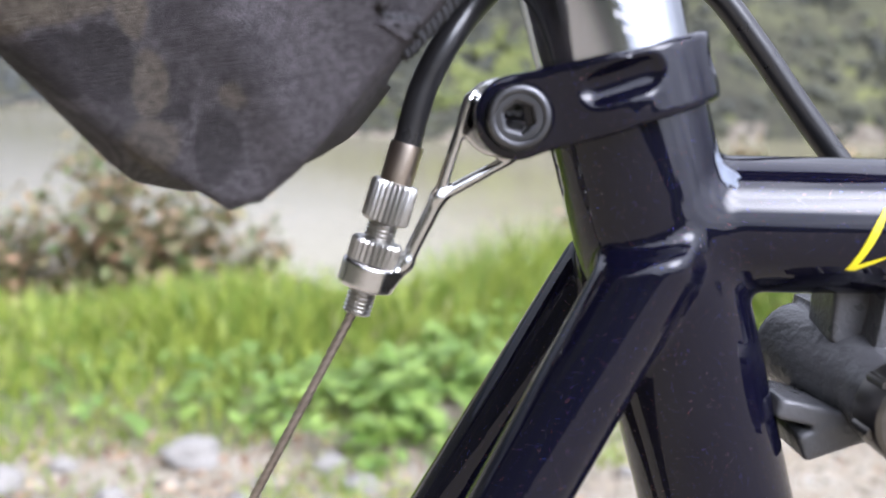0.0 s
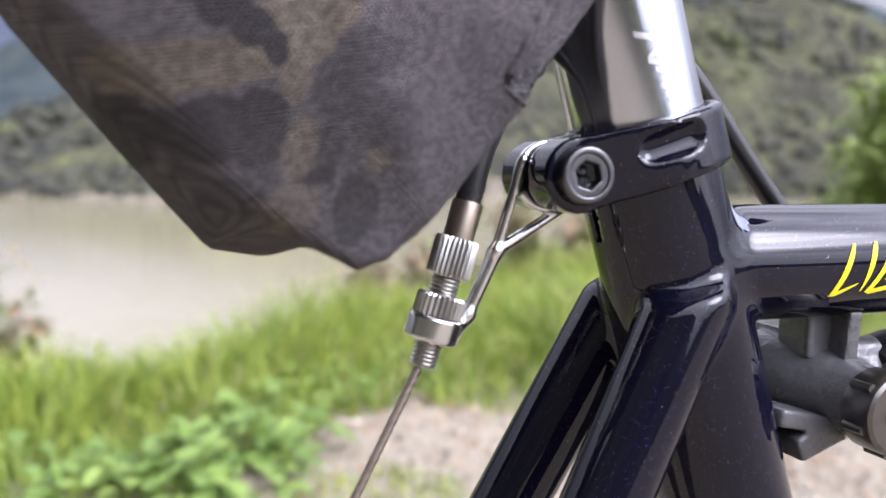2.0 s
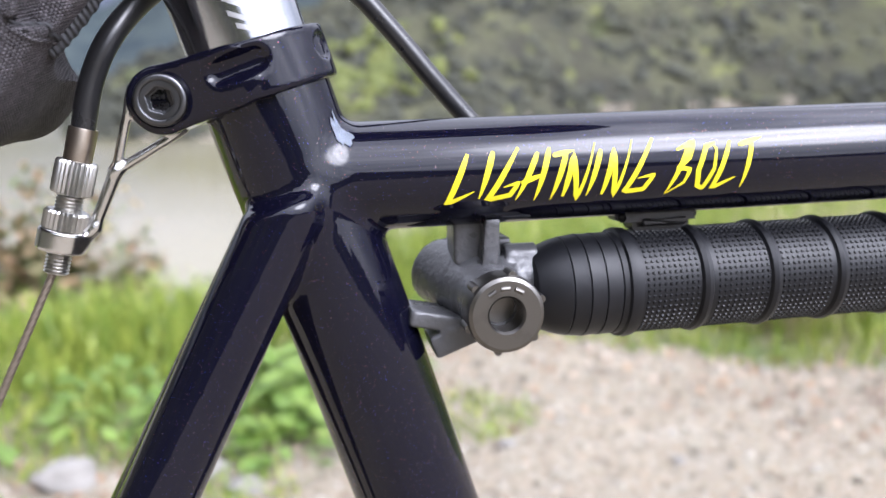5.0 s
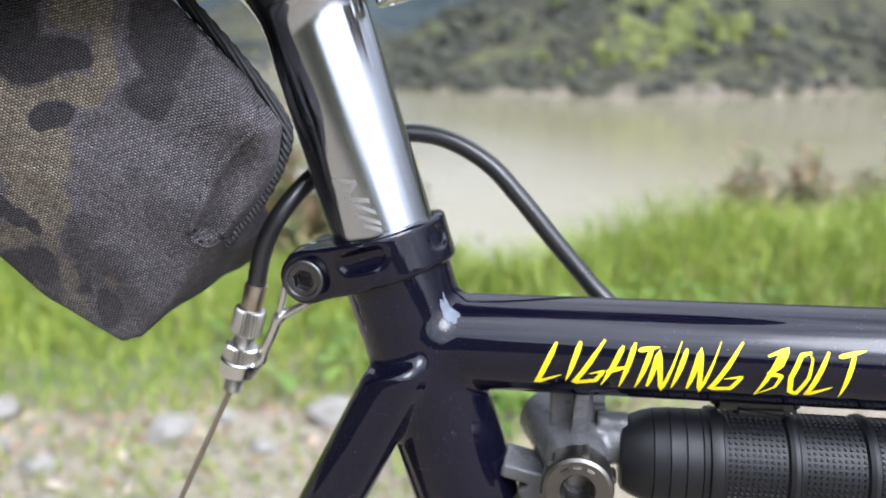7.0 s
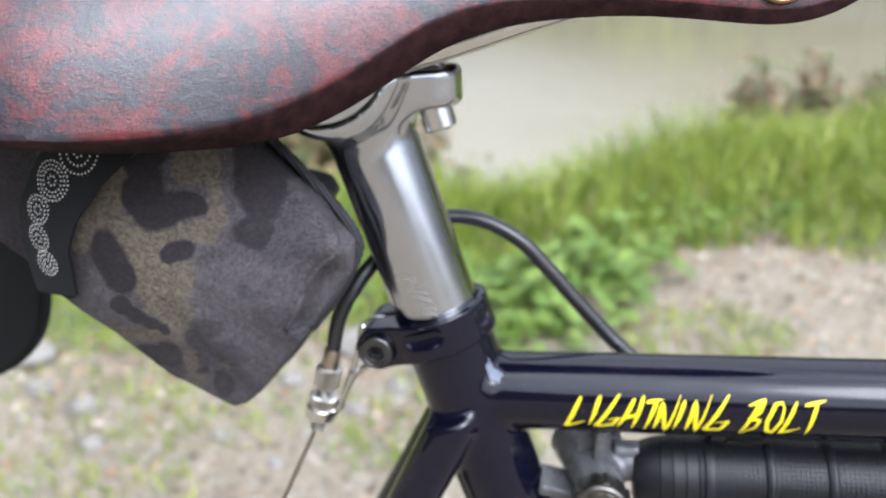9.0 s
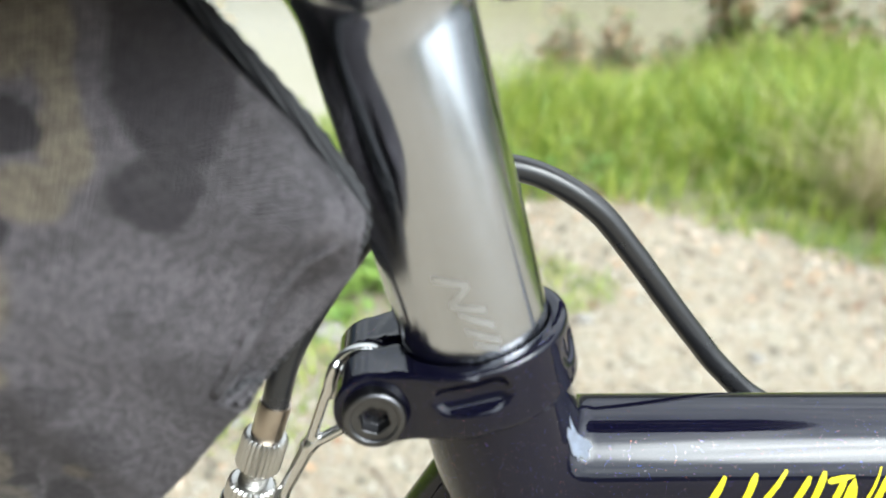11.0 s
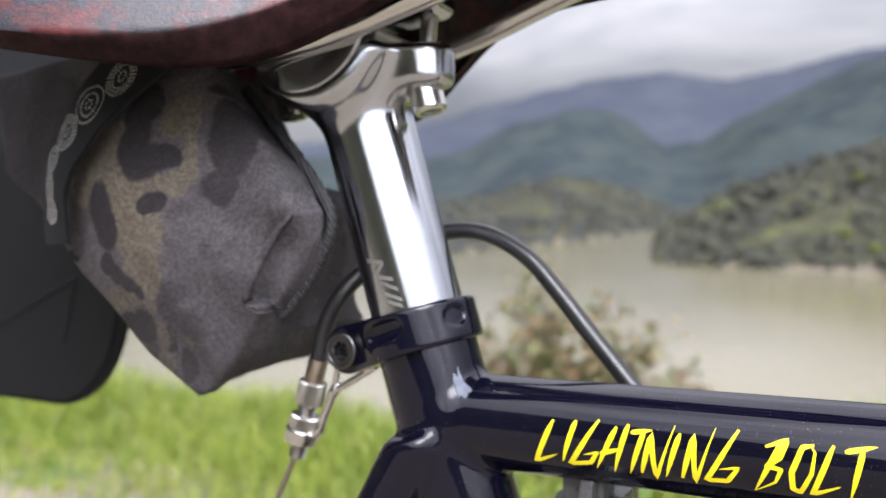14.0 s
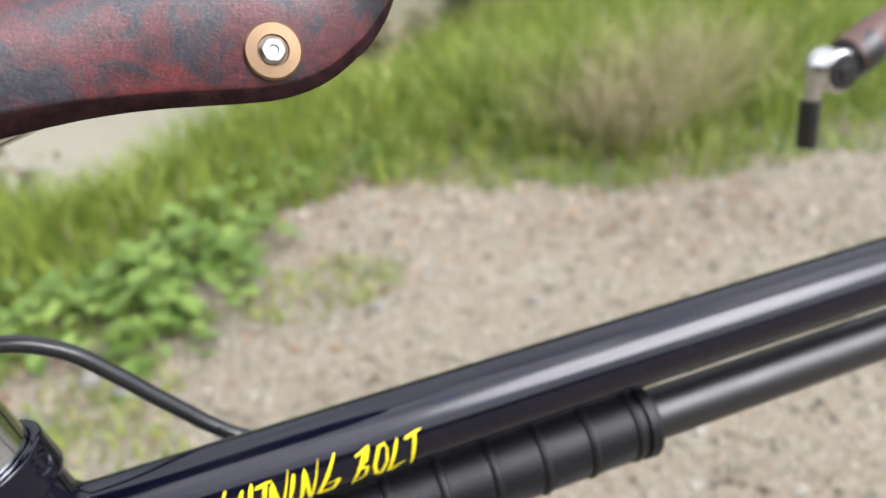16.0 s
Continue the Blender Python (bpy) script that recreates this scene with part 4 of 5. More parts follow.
def face_v(u, w):
    """How far the near end of the bag bulges out."""
    g = np.exp(-(((u + 0.088) / 0.047) ** 2 + ((w - 0.065) / 0.043) ** 2))
    fold = 0.0016 * np.sin((u * 0.8 - w * 0.6) * 160) * np.exp(-(((u + 0.045) / 0.02) ** 2 + ((w - 0.045) / 0.03) ** 2))
    ridge = 0.0012 * np.exp(-(((u + 0.070) * 0.9 + (w - 0.03) * 0.45) / 0.004) ** 2) * (w < 0.05)
    # a three-cornered tuck: A its top, B and C the ends of the slit below it
    ax, aw, bx, bw, cx, cw = -0.0345, 0.0600, -0.0490, 0.0328, -0.0300, 0.0306
    d1 = ((u - ax) * (aw - bw) - (w - aw) * (ax - bx)) / math.hypot(ax - bx, aw - bw)
    d2 = ((w - bw) * (cx - bx) - (u - bx) * (cw - bw)) / math.hypot(cx - bx, cw - bw)
    step = np.clip(0.5 + d1 / 0.0022, 0, 1) * np.clip(0.5 + d2 / 0.0018, 0, 1)
    tuck = 0.0068 * step * np.clip(1 - d1 / 0.022, 0, 1) * np.clip(1.1 - d2 / 0.034, 0, 1)
    lobe = 0.0022 * np.exp(-((d2 + 0.004) / 0.006) ** 2 - ((u + 0.038) / 0.012) ** 2)
    soft = 0.0007 * np.sin(u * 190 + w * 90) * np.sin(w * 150 - u * 60)
    peak = 0.0042 * np.exp(-((u + 0.0330) / 0.0090) ** 2 - ((w - 0.0605) / 0.0080) ** 2)
    return -(0.0225 + 0.0192 * g + fold * 0.5 + ridge + lobe + soft + peak - tuck)


def bag_f(P):
    u, v, w = P[:, 0], P[:, 1], P[:, 2]
    belly = 0.0055 * np.clip(1 - (v / 0.030) ** 2, 0, 1) * np.clip((0.075 - w) / 0.035, 0, 1)
    q = poly_sdf(u, w, OUTLINE)
    off = np.hypot(u + 0.0705, w - 0.006)
    q = q - belly * np.where(u < -0.0705, np.interp(u, (-0.135, -0.095), (0.4, 2.3)), 0.15) * np.clip(off / 0.023, 0.08, 1) * np.clip((-0.036 - u) / 0.02, 0, 1)
    q = q - 0.0004 * np.sin(v * 210 + u * 60) * np.clip((0.075 - w) / 0.05, 0, 1) - 0.0005
    q = q + 0.5 * np.clip(v + 0.0215, 0, 0.02) * np.clip(1 - off / 0.016, 0, 1) ** 2
    q = q + (0.28 * np.clip(v + 0.0270, 0, 0.0170) + 1.1 * np.clip(v + 0.0100, 0, 0.03)) * np.clip((w - 0.060) / 0.016, 0, 1) * np.clip((u + 0.095) / 0.02, 0, 1)
    q = q + 0.9 * np.clip(v + 0.0120, 0, 0.03) * np.clip((0.066 - w) / 0.010, 0, 1) * np.clip((w - 0.024) / 0.010, 0, 1) * np.clip((u + 0.062) / 0.015, 0, 1)
    q = smax(q, face_v(u, w) - v, 0.0024)
    q = smax(q, v - 0.036, 0.006)
    along_post = (u + 0.0006) * PX[0] + w * PX[2]
    q = smax(q, np.minimum(along_post + 0.0158, v + 0.0185), 0.0015)
    return q


bag = base("saddle_bag", "dark camouflage canvas saddle bag strapped under the saddle", "bag")
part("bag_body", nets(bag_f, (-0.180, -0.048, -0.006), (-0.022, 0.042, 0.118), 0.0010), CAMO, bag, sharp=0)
seam = catmull([(-0.0629, -0.0125, 0.0973), (-0.0526, -0.0125, 0.0858), (-0.0433, -0.0125, 0.0754), (-0.0347, -0.0130, 0.0648), (-0.0300, -0.0138, 0.0563), (-0.0324, -0.0140, 0.0480), (-0.0382, -0.0140, 0.0388), (-0.0449, -0.0150, 0.0308), (-0.0474, -0.0160, 0.0284)])
part("edge_binding", sweep(seam, 0.0015, 14, True, lambda a, i: 1 + 0.12 * math.sin(i * 1.9) + 0.5 * abs(math.sin(a))), TAPE, bag, "black braided edge binding", sharp=0)
def on_bag(pts, lift):
    P = np.array([tuple(p) for p in catmull(pts, 6)], float)
    for _ in range(8):
        g = np.stack([(bag_f(P + 2e-4 * np.eye(3)[k]) - bag_f(P - 2e-4 * np.eye(3)[k])) / 4e-4 for k in range(3)], 1)
        P = P - ((bag_f(P) - lift) / np.maximum((g * g).sum(1), 0.3))[:, None] * g
    return [Vector(p) for p in P]


# the lip of the tuck, and a black tube painting the shadow in the slit beneath it, which wraps round to the front panel
lip = on_bag([(-0.0352, -0.026, 0.0604), (-0.0400, -0.028, 0.0516), (-0.0450, -0.029, 0.0426), (-0.0497, -0.029, 0.0336)], 0.0002)
part("fold", sweep(lip, lambda t: 0.0003 + 0.0009 * math.sin(math.pi * (0.08 + 0.72 * t)), 12), CAMO, bag, sharp=0)
for name, dz, lift, rad, mat in (("fold", -0.0010, 0.0, 0.0005, CAMO), ("slit", 0.0006, 0.0, 0.0006, TAPE)):
    run = on_bag([(-0.0500, -0.0285, 0.0326 + dz), (-0.0475, -0.0255, 0.0320 + dz), (-0.0455, -0.0200, 0.0312 + dz), (-0.0448, -0.0130, 0.0304 + dz), (-0.0448, -0.0060, 0.0298 + dz)], lift)
    part(name, sweep(run, lambda t, rad=rad: rad * (0.35 + 0.65 * math.sin(math.pi * (0.1 + 0.8 * t))), 10), mat, bag, sharp=0)
part("seam_line", sweep(catmull([(-0.074, -0.0245, 0.0082), (-0.086, -0.026, 0.0195), (-0.103, -0.0275, 0.0335), (-0.116, -0.028, 0.0450)]), 0.0009, 8), TAPE, bag, sharp=0)

# strap with dotted rings
def strap_v(u, w):
    return float(face_v(np.array([u]), np.array([w]))[0]) - 0.0078


def strap_pt(k, j):
    """k runs down the strap, j across it."""
    R = ((-0.0675, 0.1010), (-0.0805, 0.0900), (-0.0905, 0.0818), (-0.0985, 0.0728), (-0.1028, 0.0635), (-0.1050, 0.0500))
    Lft = ((-0.0960, 0.1080), (-0.1040, 0.0975), (-0.1130, 0.0860), (-0.1190, 0.0750), (-0.1205, 0.0650), (-0.1190, 0.0500))
    t = k * (len(R) - 1)
    i = min(int(t), len(R) - 2)
    f = t - i
    p = Vector(R[i]).lerp(Vector(R[i + 1]), f).lerp(Vector(Lft[i]).lerp(Vector(Lft[i + 1]), f), j)
    return Vector((p.x, strap_v(p.x, p.y), p.y))


verts, faces = [], []
for th in (0.0, 0.0016):
    for a in range(41):
        for b in range(9):
            p = strap_pt(a / 40, b / 8)
            verts.append((p.x, p.y + th, p.z))
for a in range(40):
    for b in range(8):
        k = a * 9 + b
        faces += [(k, k + 1, k + 10, k + 9), (369 + k, 369 + k + 9, 369 + k + 10, 369 + k + 1)]
    for b in (0, 8):
        k = a * 9 + b
        faces.append((k, k + 9, 369 + k + 9, 369 + k))
strap = part("strap", pydata("strap", verts, faces), STRAP, bag, "black strap printed with rings of white dots", sharp=40)
# the strap goes on round the underside
part("strap_tail", sweep([(-0.1125, -0.033, 0.0500), (-0.1135, -0.020, 0.0430), (-0.1150, 0.0, 0.0410), (-0.116, 0.03, 0.041)], 0.0062, 16, True, lambda a, i: 0.28 + 0.72 * abs(math.cos(a))), STRAP, bag, sharp=40)
dv, df = [], []
for cu, cw, rings in ((-0.0858, 0.0990, (0.0016, 0.0038, 0.0049, 0.0060)), (-0.0962, 0.0912, (0.0014, 0.0036, 0.0058)), (-0.1052, 0.0836, (0.0013, 0.0031, 0.0042, 0.0053)),
                      (-0.1108, 0.0757, (0.0013, 0.0028, 0.0039)), (-0.1124, 0.0675, (0.0012, 0.0027, 0.0038)), (-0.1116, 0.0600, (0.0012, 0.0025, 0.0036))):
    for r in rings:
        m = max(7, int(2 * math.pi * r / 0.00115))
        for q in range(m):
            a = 2 * math.pi * q / m
            u, w = cu + r * math.cos(a), cw + r * math.sin(a)
            c = Vector((u, strap_v(u, w) - 0.00012, w))
            e1 = Vector((0.002, strap_v(u + 0.001, w) - strap_v(u - 0.001, w), 0)).normalized()
            e2 = Vector((0, strap_v(u, w + 0.001) - strap_v(u, w - 0.001), 0.002)).normalized()
            n0 = len(dv)
            for k in range(6):
                b = math.pi / 3 * k
                dv.append(c + e1 * 0.00034 * math.cos(b) + e2 * 0.00034 * math.sin(b))
            df.append(tuple(range(n0, n0 + 6)))
part("dot_print", pydata("dots", dv, df), DOTS, strap, "white dotted ring print", smooth=False)

# rubber flap of the bag behind the saddle
def rounded_panel(name, u0, u1, w0, w1, v0, v1, r, mat, parent, slope=0.0, label=""):
    pts = []
    for cu, cw, a0 in ((u1 - r, w1 - r, 0), (u0 + r, w1 - r, 90), (u0 + r, w0 + r, 180), (u1 - r, w0 + r, 270)):
        for k in range(9):
            a = radians(a0 + 90 * k / 8)
            pts.append((cu + r * math.cos(a) + slope * (cw + r * math.sin(a)), cw + r * math.sin(a)))
    bm = bmesh.new()
    f = bm.faces.new([bm.verts.new((u, v0, w)) for u, w in pts])
    ex = bmesh.ops.extrude_face_region(bm, geom=[f])
    bmesh.ops.translate(bm, vec=(0, v1 - v0, 0), verts=[g for g in ex["geom"] if isinstance(g, bmesh.types.BMVert)])
    bmesh.ops.bevel(bm, geom=[e for e in bm.edges if abs(e.verts[0].co.y - e.verts[1].co.y) < 1e-6], offset=min(0.0022, (v1 - v0) * 0.3), segments=3, affect="EDGES")
    return part(name, bm, mat, parent, label, sharp=40)


rear = base("rear_bag", "dark grey rubberised bag with a rounded stitched flap behind the saddle", "bag")
rounded_panel("flap", -0.340, -0.1785, -0.021, 0.096, 0.030, 0.038, 0.034, FLAP, rear, 0.22)
rounded_panel("bag_side", -0.360, -0.176, 0.040, 0.165, 0.0385, 0.10, 0.028, STRAP, rear, 0.12)
st = []
for k in range(26):
    a = Vector((-0.200 - 0.003 * k, 0.0292, 0.036 - 0.0012 * k))
    st.append(sweep([a, a + Vector((-0.0018, 0, -0.0007))], 0.0005, 6))
    a = Vector((-0.200 - 0.0006 * k, 0.0292, 0.036 - 0.0018 * k))
    if k < 16:
        st.append(sweep([a, a + Vector((-0.0004, 0, -0.0011))], 0.0005, 6))
part("stitching", joined(st), STRAP, rear, sharp=0)

# ---- frame pump under the top tube ----
pump = base("frame_pump", "black frame pump with studded rubber grip held under the top tube", "pump")
PW = -0.0297
prof = [(0.0535, 0.0080), (0.0540, 0.0092), (0.0560, 0.0104), (0.0590, 0.0116), (0.0630, 0.0124), (0.0680, 0.0127)]
for g in (0.0615, 0.0655, 0.0695, 0.0735):
    prof += [(g, 0.0122 if g < 0.064 else 0.0127), (g + 0.0002, 0.0120 if g < 0.064 else 0.0125), (g + 0.0004, 0.0123 if g < 0.064 else 0.0128)]
prof = sorted(prof)
prof += [(0.0752, 0.0129), (0.0756, 0.0136), (0.0770, 0.0138), (0.0784, 0.0136), (0.0788, 0.0127)]
grip_rings = [0.077 + 0.0182 * k for k in range(1, 7)]
for g in grip_rings:
    prof += [(g - 0.0016, 0.0127), (g - 0.0011, 0.0135), (g, 0.0138), (g + 0.0011, 0.0135), (g + 0.0016, 0.0127)]
prof += [(0.1895, 0.0127), (0.1900, 0.0140), (0.1935, 0.0142), (0.1945, 0.0136), (0.1945, 0.0096)]
grip = part("grip", lathe((0, 0, PW), (1, 0, 0), prof, 72), GRIP, pump, "studded black rubber pump grip", sharp=30)
sv, sf = [], []
for i in range(78):
    u = 0.0800 + 0.00142 * i
    if any(abs(u - g) < 0.0019 for g in grip_rings) or u > 0.1888:
        continue
    for k in range(56):
        a = 2 * math.pi * (k + 0.0) / 56
        c = Vector((u, 0.01262 * math.cos(a), PW + 0.01262 * math.sin(a)))
        nn = Vector((0, math.cos(a), math.sin(a)))
        tt = Vector((0, -math.sin(a), math.cos(a)))
        n0 = len(sv)
        for x, y, z in ((-1, -1, 0), (1, -1, 0), (1, 1, 0), (-1, 1, 0), (-0.55, -0.55, 1), (0.55, -0.55, 1), (0.55, 0.55, 1), (-0.55, 0.55, 1)):
            sv.append(c + Vector((0.00040 * x, 0, 0)) + tt * 0.00040 * y + nn * 0.00042 * z)
        sf += [(n0 + 4, n0 + 5, n0 + 6, n0 + 7)] + [(n0 + j, n0 + (j + 1) % 4, n0 + 4 + (j + 1) % 4, n0 + 4 + j) for j in range(4)]
tagged(part("grip_studs", pydata("studs", sv, sf), GRIP, grip, "rows of small rubber studs", smooth=False), kind="stuff")
part("barrel", sweep([(0.19 + 0.05 * k, 0, PW) for k in range(8)], 0.0096, 48), RUBBER, pump, "slim glossy black pump barrel", sharp=60)
NU, NW = 0.0428, -0.0306


def pump_head(P):
    q = cyl(P, (NU, -0.0150, NW), (NU - 0.002, 0.020, NW + 0.004), 0.0082, 0.0012)
    q = smin(q, cyl(P, (NU - 0.001, -0.002, NW + 0.001), (NU - 0.009, 0.016, NW + 0.004), 0.0086, 0.0012), 0.002)
    q = smin(q, smax(np.abs(P[:, 0] - NU - 0.0005) - 0.0066, smax(np.abs(P[:, 1] - 0.010) - 0.0085, np.abs(P[:, 2] - NW - 0.0085) - 0.0052, 0.0008), 0.0008), 0.0012)
    q = smax(q, -cyl(P, (NU, -0.030, NW), (NU, -0.002, NW), 0.0036, 0.0003), 0.0003)
    neck = cyl(P, (NU, 0, PW + 0.003), (0.0560, 0, PW + 0.003), 0.0058, 0.0008)
    q = smin(q, neck, 0.002)
    return smin(q, smax(np.abs(P[:, 0] - 0.0515) - 0.004, np.hypot(P[:, 1], P[:, 2] - PW - 0.008) - 0.0035, 0.0005), 0.001)


hd = part("pump_head", nets(pump_head, (0.022, -0.0165, -0.052), (0.060, 0.030, -0.008), 0.0008), PLASTIC, pump, "black plastic pump head", sharp=45)
nut = part("valve_nut", lathe((NU, -0.0130, NW), (0, -1, 0), [(0, 0.0080), (0.0002, 0.0088), (0.0062, 0.0089), (0.0072, 0.0086), (0.0077, 0.0078), (0.0077, 0.0044), (0.0070, 0.0039), (-0.0030, 0.0038), (-0.0030, 0.0070)], 96,
                              lambda a, s: 1.0), PEWTER, hd, "dark worn metal ring nut with raised marks", sharp=28)
for k in range(6):
    a = radians(60 * k + 18)
    c = Vector((NU + 0.0088 * math.cos(a), 0, NW + 0.0088 * math.sin(a)))
    part("nut_lug", sweep([c + Vector((0, -0.0140, 0)), c + Vector((0, -0.0192, 0))], 0.0010, 10), PEWTER, nut, sharp=40)
for k in range(3):   # unreadable raised marks as small bars
    a = radians(122 - 30 * k)
    c = Vector((NU + 0.0061 * math.cos(a), -0.0206, NW + 0.0061 * math.sin(a)))
    tdir = Vector((math.sin(a), 0, -math.cos(a)))
    part("raised_mark", sweep([c - tdir * 0.0010, c + tdir * 0.0010], 0.0006, 8), PEWTER, nut, sharp=40)
part("nut_bore", lathe((NU, -0.0200, NW), (0, 1, 0), [(0.0150, 0.0039), (0.0150, 0.0034), (0.0165, 0.0030), (0.0175, 0.0028), (0.0175, 0.0)], 32), RUBBER, nut, sharp=30)


def block(P, c, half, rot, k):
    """A rounded box turned by rot degrees about the v axis."""
    Q = P - V(*c)
    a = radians(rot)
    x, z = Q[:, 0] * math.cos(a) + Q[:, 2] * math.sin(a), -Q[:, 0] * math.sin(a) + Q[:, 2] * math.cos(a)
    return smax(smax(np.abs(x) - half[0], np.abs(Q[:, 1]) - half[1], k), np.abs(z) - half[2], k)


def lever(P):
    q = block(P, (0.0318, -0.002, -0.0348), (0.0092, 0.0068, 0.0020), -13, 0.0010)
    return smin(q, block(P, (0.0338, -0.003, -0.0385), (0.0062, 0.0060, 0.0028), 20, 0.0010), 0.0012)


part("lever", nets(lever, (0.018, -0.012, -0.046), (0.046, 0.010, -0.022), 0.0007), PLASTIC, hd, "black plastic locking lever", sharp=40)
def bracket(P):
    u, v, w = P[:, 0], P[:, 1], P[:, 2]
    q = smax(smax(-0.0238 - 0.35 * (u - 0.040) - w, w + 0.0112, 0.0006), smax(np.abs(u - 0.0407) - 0.0057, np.abs(v - 0.003) - 0.0050, 0.0010), 0.0008)
    strut = smax(smax(np.abs(u - 0.0428 - 0.10 * (w + 0.018)) - 0.0018, np.abs(v + 0.0045) - 0.0026, 0.0006), smax(-0.0268 - w, w + 0.0110, 0.0005), 0.0006)
    return smin(q, strut, 0.0004)


part("bracket", nets(bracket, (0.029, -0.009, -0.030), (0.050, 0.010, -0.009), 0.0006), PLASTIC, pump, "dark grey plastic bracket under the tube", sharp=40)
rounded_panel("mount", 0.0805, 0.0955, -0.0172, -0.0118, -0.0035, 0.0065, 0.0016, RUBBER, pump)
rounded_panel("pad", 0.0760, 0.0980, -0.0142, -0.0122, -0.0030, 0.006, 0.0009, RUBBER, pump)

# ---- the place: gravel lay-by, grassy bank, lake and hills ----
LAKE = -17.0
rng = np.random.default_rng(7)


def edge_y(x):
    """Where the gravel gives way to grass."""
    return float(np.interp(x, (-6, -2.5, -1.2, -0.5, -0.15, 0.12, 0.30, 0.60, 0.95, 1.25, 1.85, 2.3, 6), (1.45, 1.45, 1.42, 1.55, 1.62, 1.85, 2.08, 2.18, 1.92, 1.70, 1.62, 1.50, 1.2)))


def crest_y(x):
    """The top of the bank, past which the ground falls to the lake."""
    return float(np.interp(x, (-12, -4, -1.0, -0.3, 0.2, 0.6, 1.0, 2.0, 5, 12), (1.9, 2.0, 2.02, 2.1, 2.3, 2.55, 2.9, 3.3, 3.6, 4.0)))


def ground_z(x, y):
    c = crest_y(x)
    z = 0.012 * noise.noise(Vector((x * 0.9, y * 0.9, 3)))
    if y > edge_y(x):
        z += 0.05 * min(1, (y - edge_y(x)) / 0.5) * (0.6 + 0.6 * noise.noise(Vector((x * 1.7, y * 1.7, 0))))
    if y > c:
        z -= 0.62 * (y - c) * min(1, (y - c) / 0.8)
    return max(z, LAKE - 3)


def steps(marks):
    out = []
    for (a, b, h) in marks:
        out += list(np.arange(a, b, h))
    return out + [marks[-1][1]]


gx = steps([(-900, -100, 100), (-100, -12, 11), (-12, -4, 0.2), (-4, 4, 0.10), (4, 12, 0.2), (12, 100, 11), (100, 900, 100)])
gy = steps([(-900, -100, 100), (-100, -10, 10), (-10, -1, 0.5), (-1, 6, 0.10), (6, 34, 1.0), (34, 60, 13)])
gv = [(x, y, ground_z(x, y)) for y in gy for x in gx]
nx = len(gx)
gf = [(j * nx + i, j * nx + i + 1, (j + 1) * nx + i + 1, (j + 1) * nx + i) for j in range(len(gy) - 1) for i in range(nx - 1)]
gme = pydata("ground", gv, gf)
gme.materials.append(GRAVEL)
gme.materials.append(SOIL)
for p in gme.polygons:
    c = p.center
    if c.y > edge_y(c.x) + 0.06 * noise.noise(Vector((c.x * 6, c.y * 6, 1))):
        p.material_index = 1
ground = tagged(obj("ground", gme, None, sharp=0), "pale gravel lay-by running into a green bank", "ground", kind="structure")

lk = pydata("lake", [(-4000, 20, LAKE), (4000, 20, LAKE), (4000, 4500, LAKE), (-4000, 4500, LAKE)], [(0, 1, 2, 3)])
tagged(obj("water", lk, WATER, smooth=False), "calm muddy green lake water", "lake", kind="structure")


def polar(az, r, z):
    a = radians(az)
    return (r * math.sin(a), r * math.cos(a), z)


def hill(name, label, mat, az0, az1, shore, ridge_el, depth, step, seed, rough, mats=None):
    """A slope from its shoreline up to a ridge seen at ridge_el degrees."""
    azs = np.arange(az0, az1 + 0.01, step)
    rows = 26
    verts, faces = [], []
    for az in azs:
        r0 = float(np.interp(az, *zip(*shore)))
        el = float(np.interp(az, *zip(*ridge_el)))
        r1 = r0 + depth
        top_z = 0.85 + r1 * math.tan(radians(el))
        for k in range(rows + 1):
            t = k / rows
            r = r0 + depth * 1.3 * t
            tt = min(1.0, t * 1.3)
            z = LAKE - 1 + (top_z - LAKE + 1) * (tt ** 0.85) * (1 if t * 1.3 <= 1 else 1 - (t * 1.3 - 1) * 1.5)
            x, y, _ = polar(az, r, 0)
            z += rough * min(1, tt * 3) * (noise.fractal(Vector((x / (depth * 0.30), y / (depth * 0.30), seed)), 1.0, 2.1, 6))
            verts.append((x, y, z))
    for i in range(len(azs) - 1):
        for k in range(rows):
            a = i * (rows + 1) + k
            faces.append((a, a + rows + 1, a + rows + 2, a + 1))
    me = pydata(name, verts, faces)
    me.materials.append(mat)
    if mats:
        me.materials.append(mats)
        for p in me.polygons:
            if p.center.z < LAKE + 1.6 + 1.3 * noise.noise(p.center * 0.05):
                p.material_index = 1
    return tagged(obj(name, me, None, sharp=0), label, "hill", kind="structure")


PEN_SHORE = ((-14.8, 243), (-10, 226), (1.5, 203), (12, 208), (20, 236), (30, 262), (45, 280), (80, 230))
PEN_EL = ((-14.8, -3.6), (-13.5, -1.9), (-11, -0.3), (-7.3, 1.3), (1.5, 3.4), (10, 6.0), (20, 8.5), (42, 9.0), (52, 4.0), (80, 0.8))
hill("backdrop_peninsula", "dark wooded hillside rising from the lake", WOODS, -14.8, 80, PEN_SHORE, PEN_EL, 95, 0.4, 3.0, 3.5, SHORE)
LEFT_SHORE = ((-90, 160), (-60, 230), (-40, 290), (-30, 325), (-24.5, 353), (-18.6, 409), (-14.7, 540), (-11.7, 850), (-9, 900))
LEFT_EL = ((-90, 9), (-60, 5.0), (-40, 1.2), (-31, 0.2), (-26, 0.8), (-20.4, 2.0), (-16.5, 1.0), (-12.8, -0.5), (-9, -0.6))
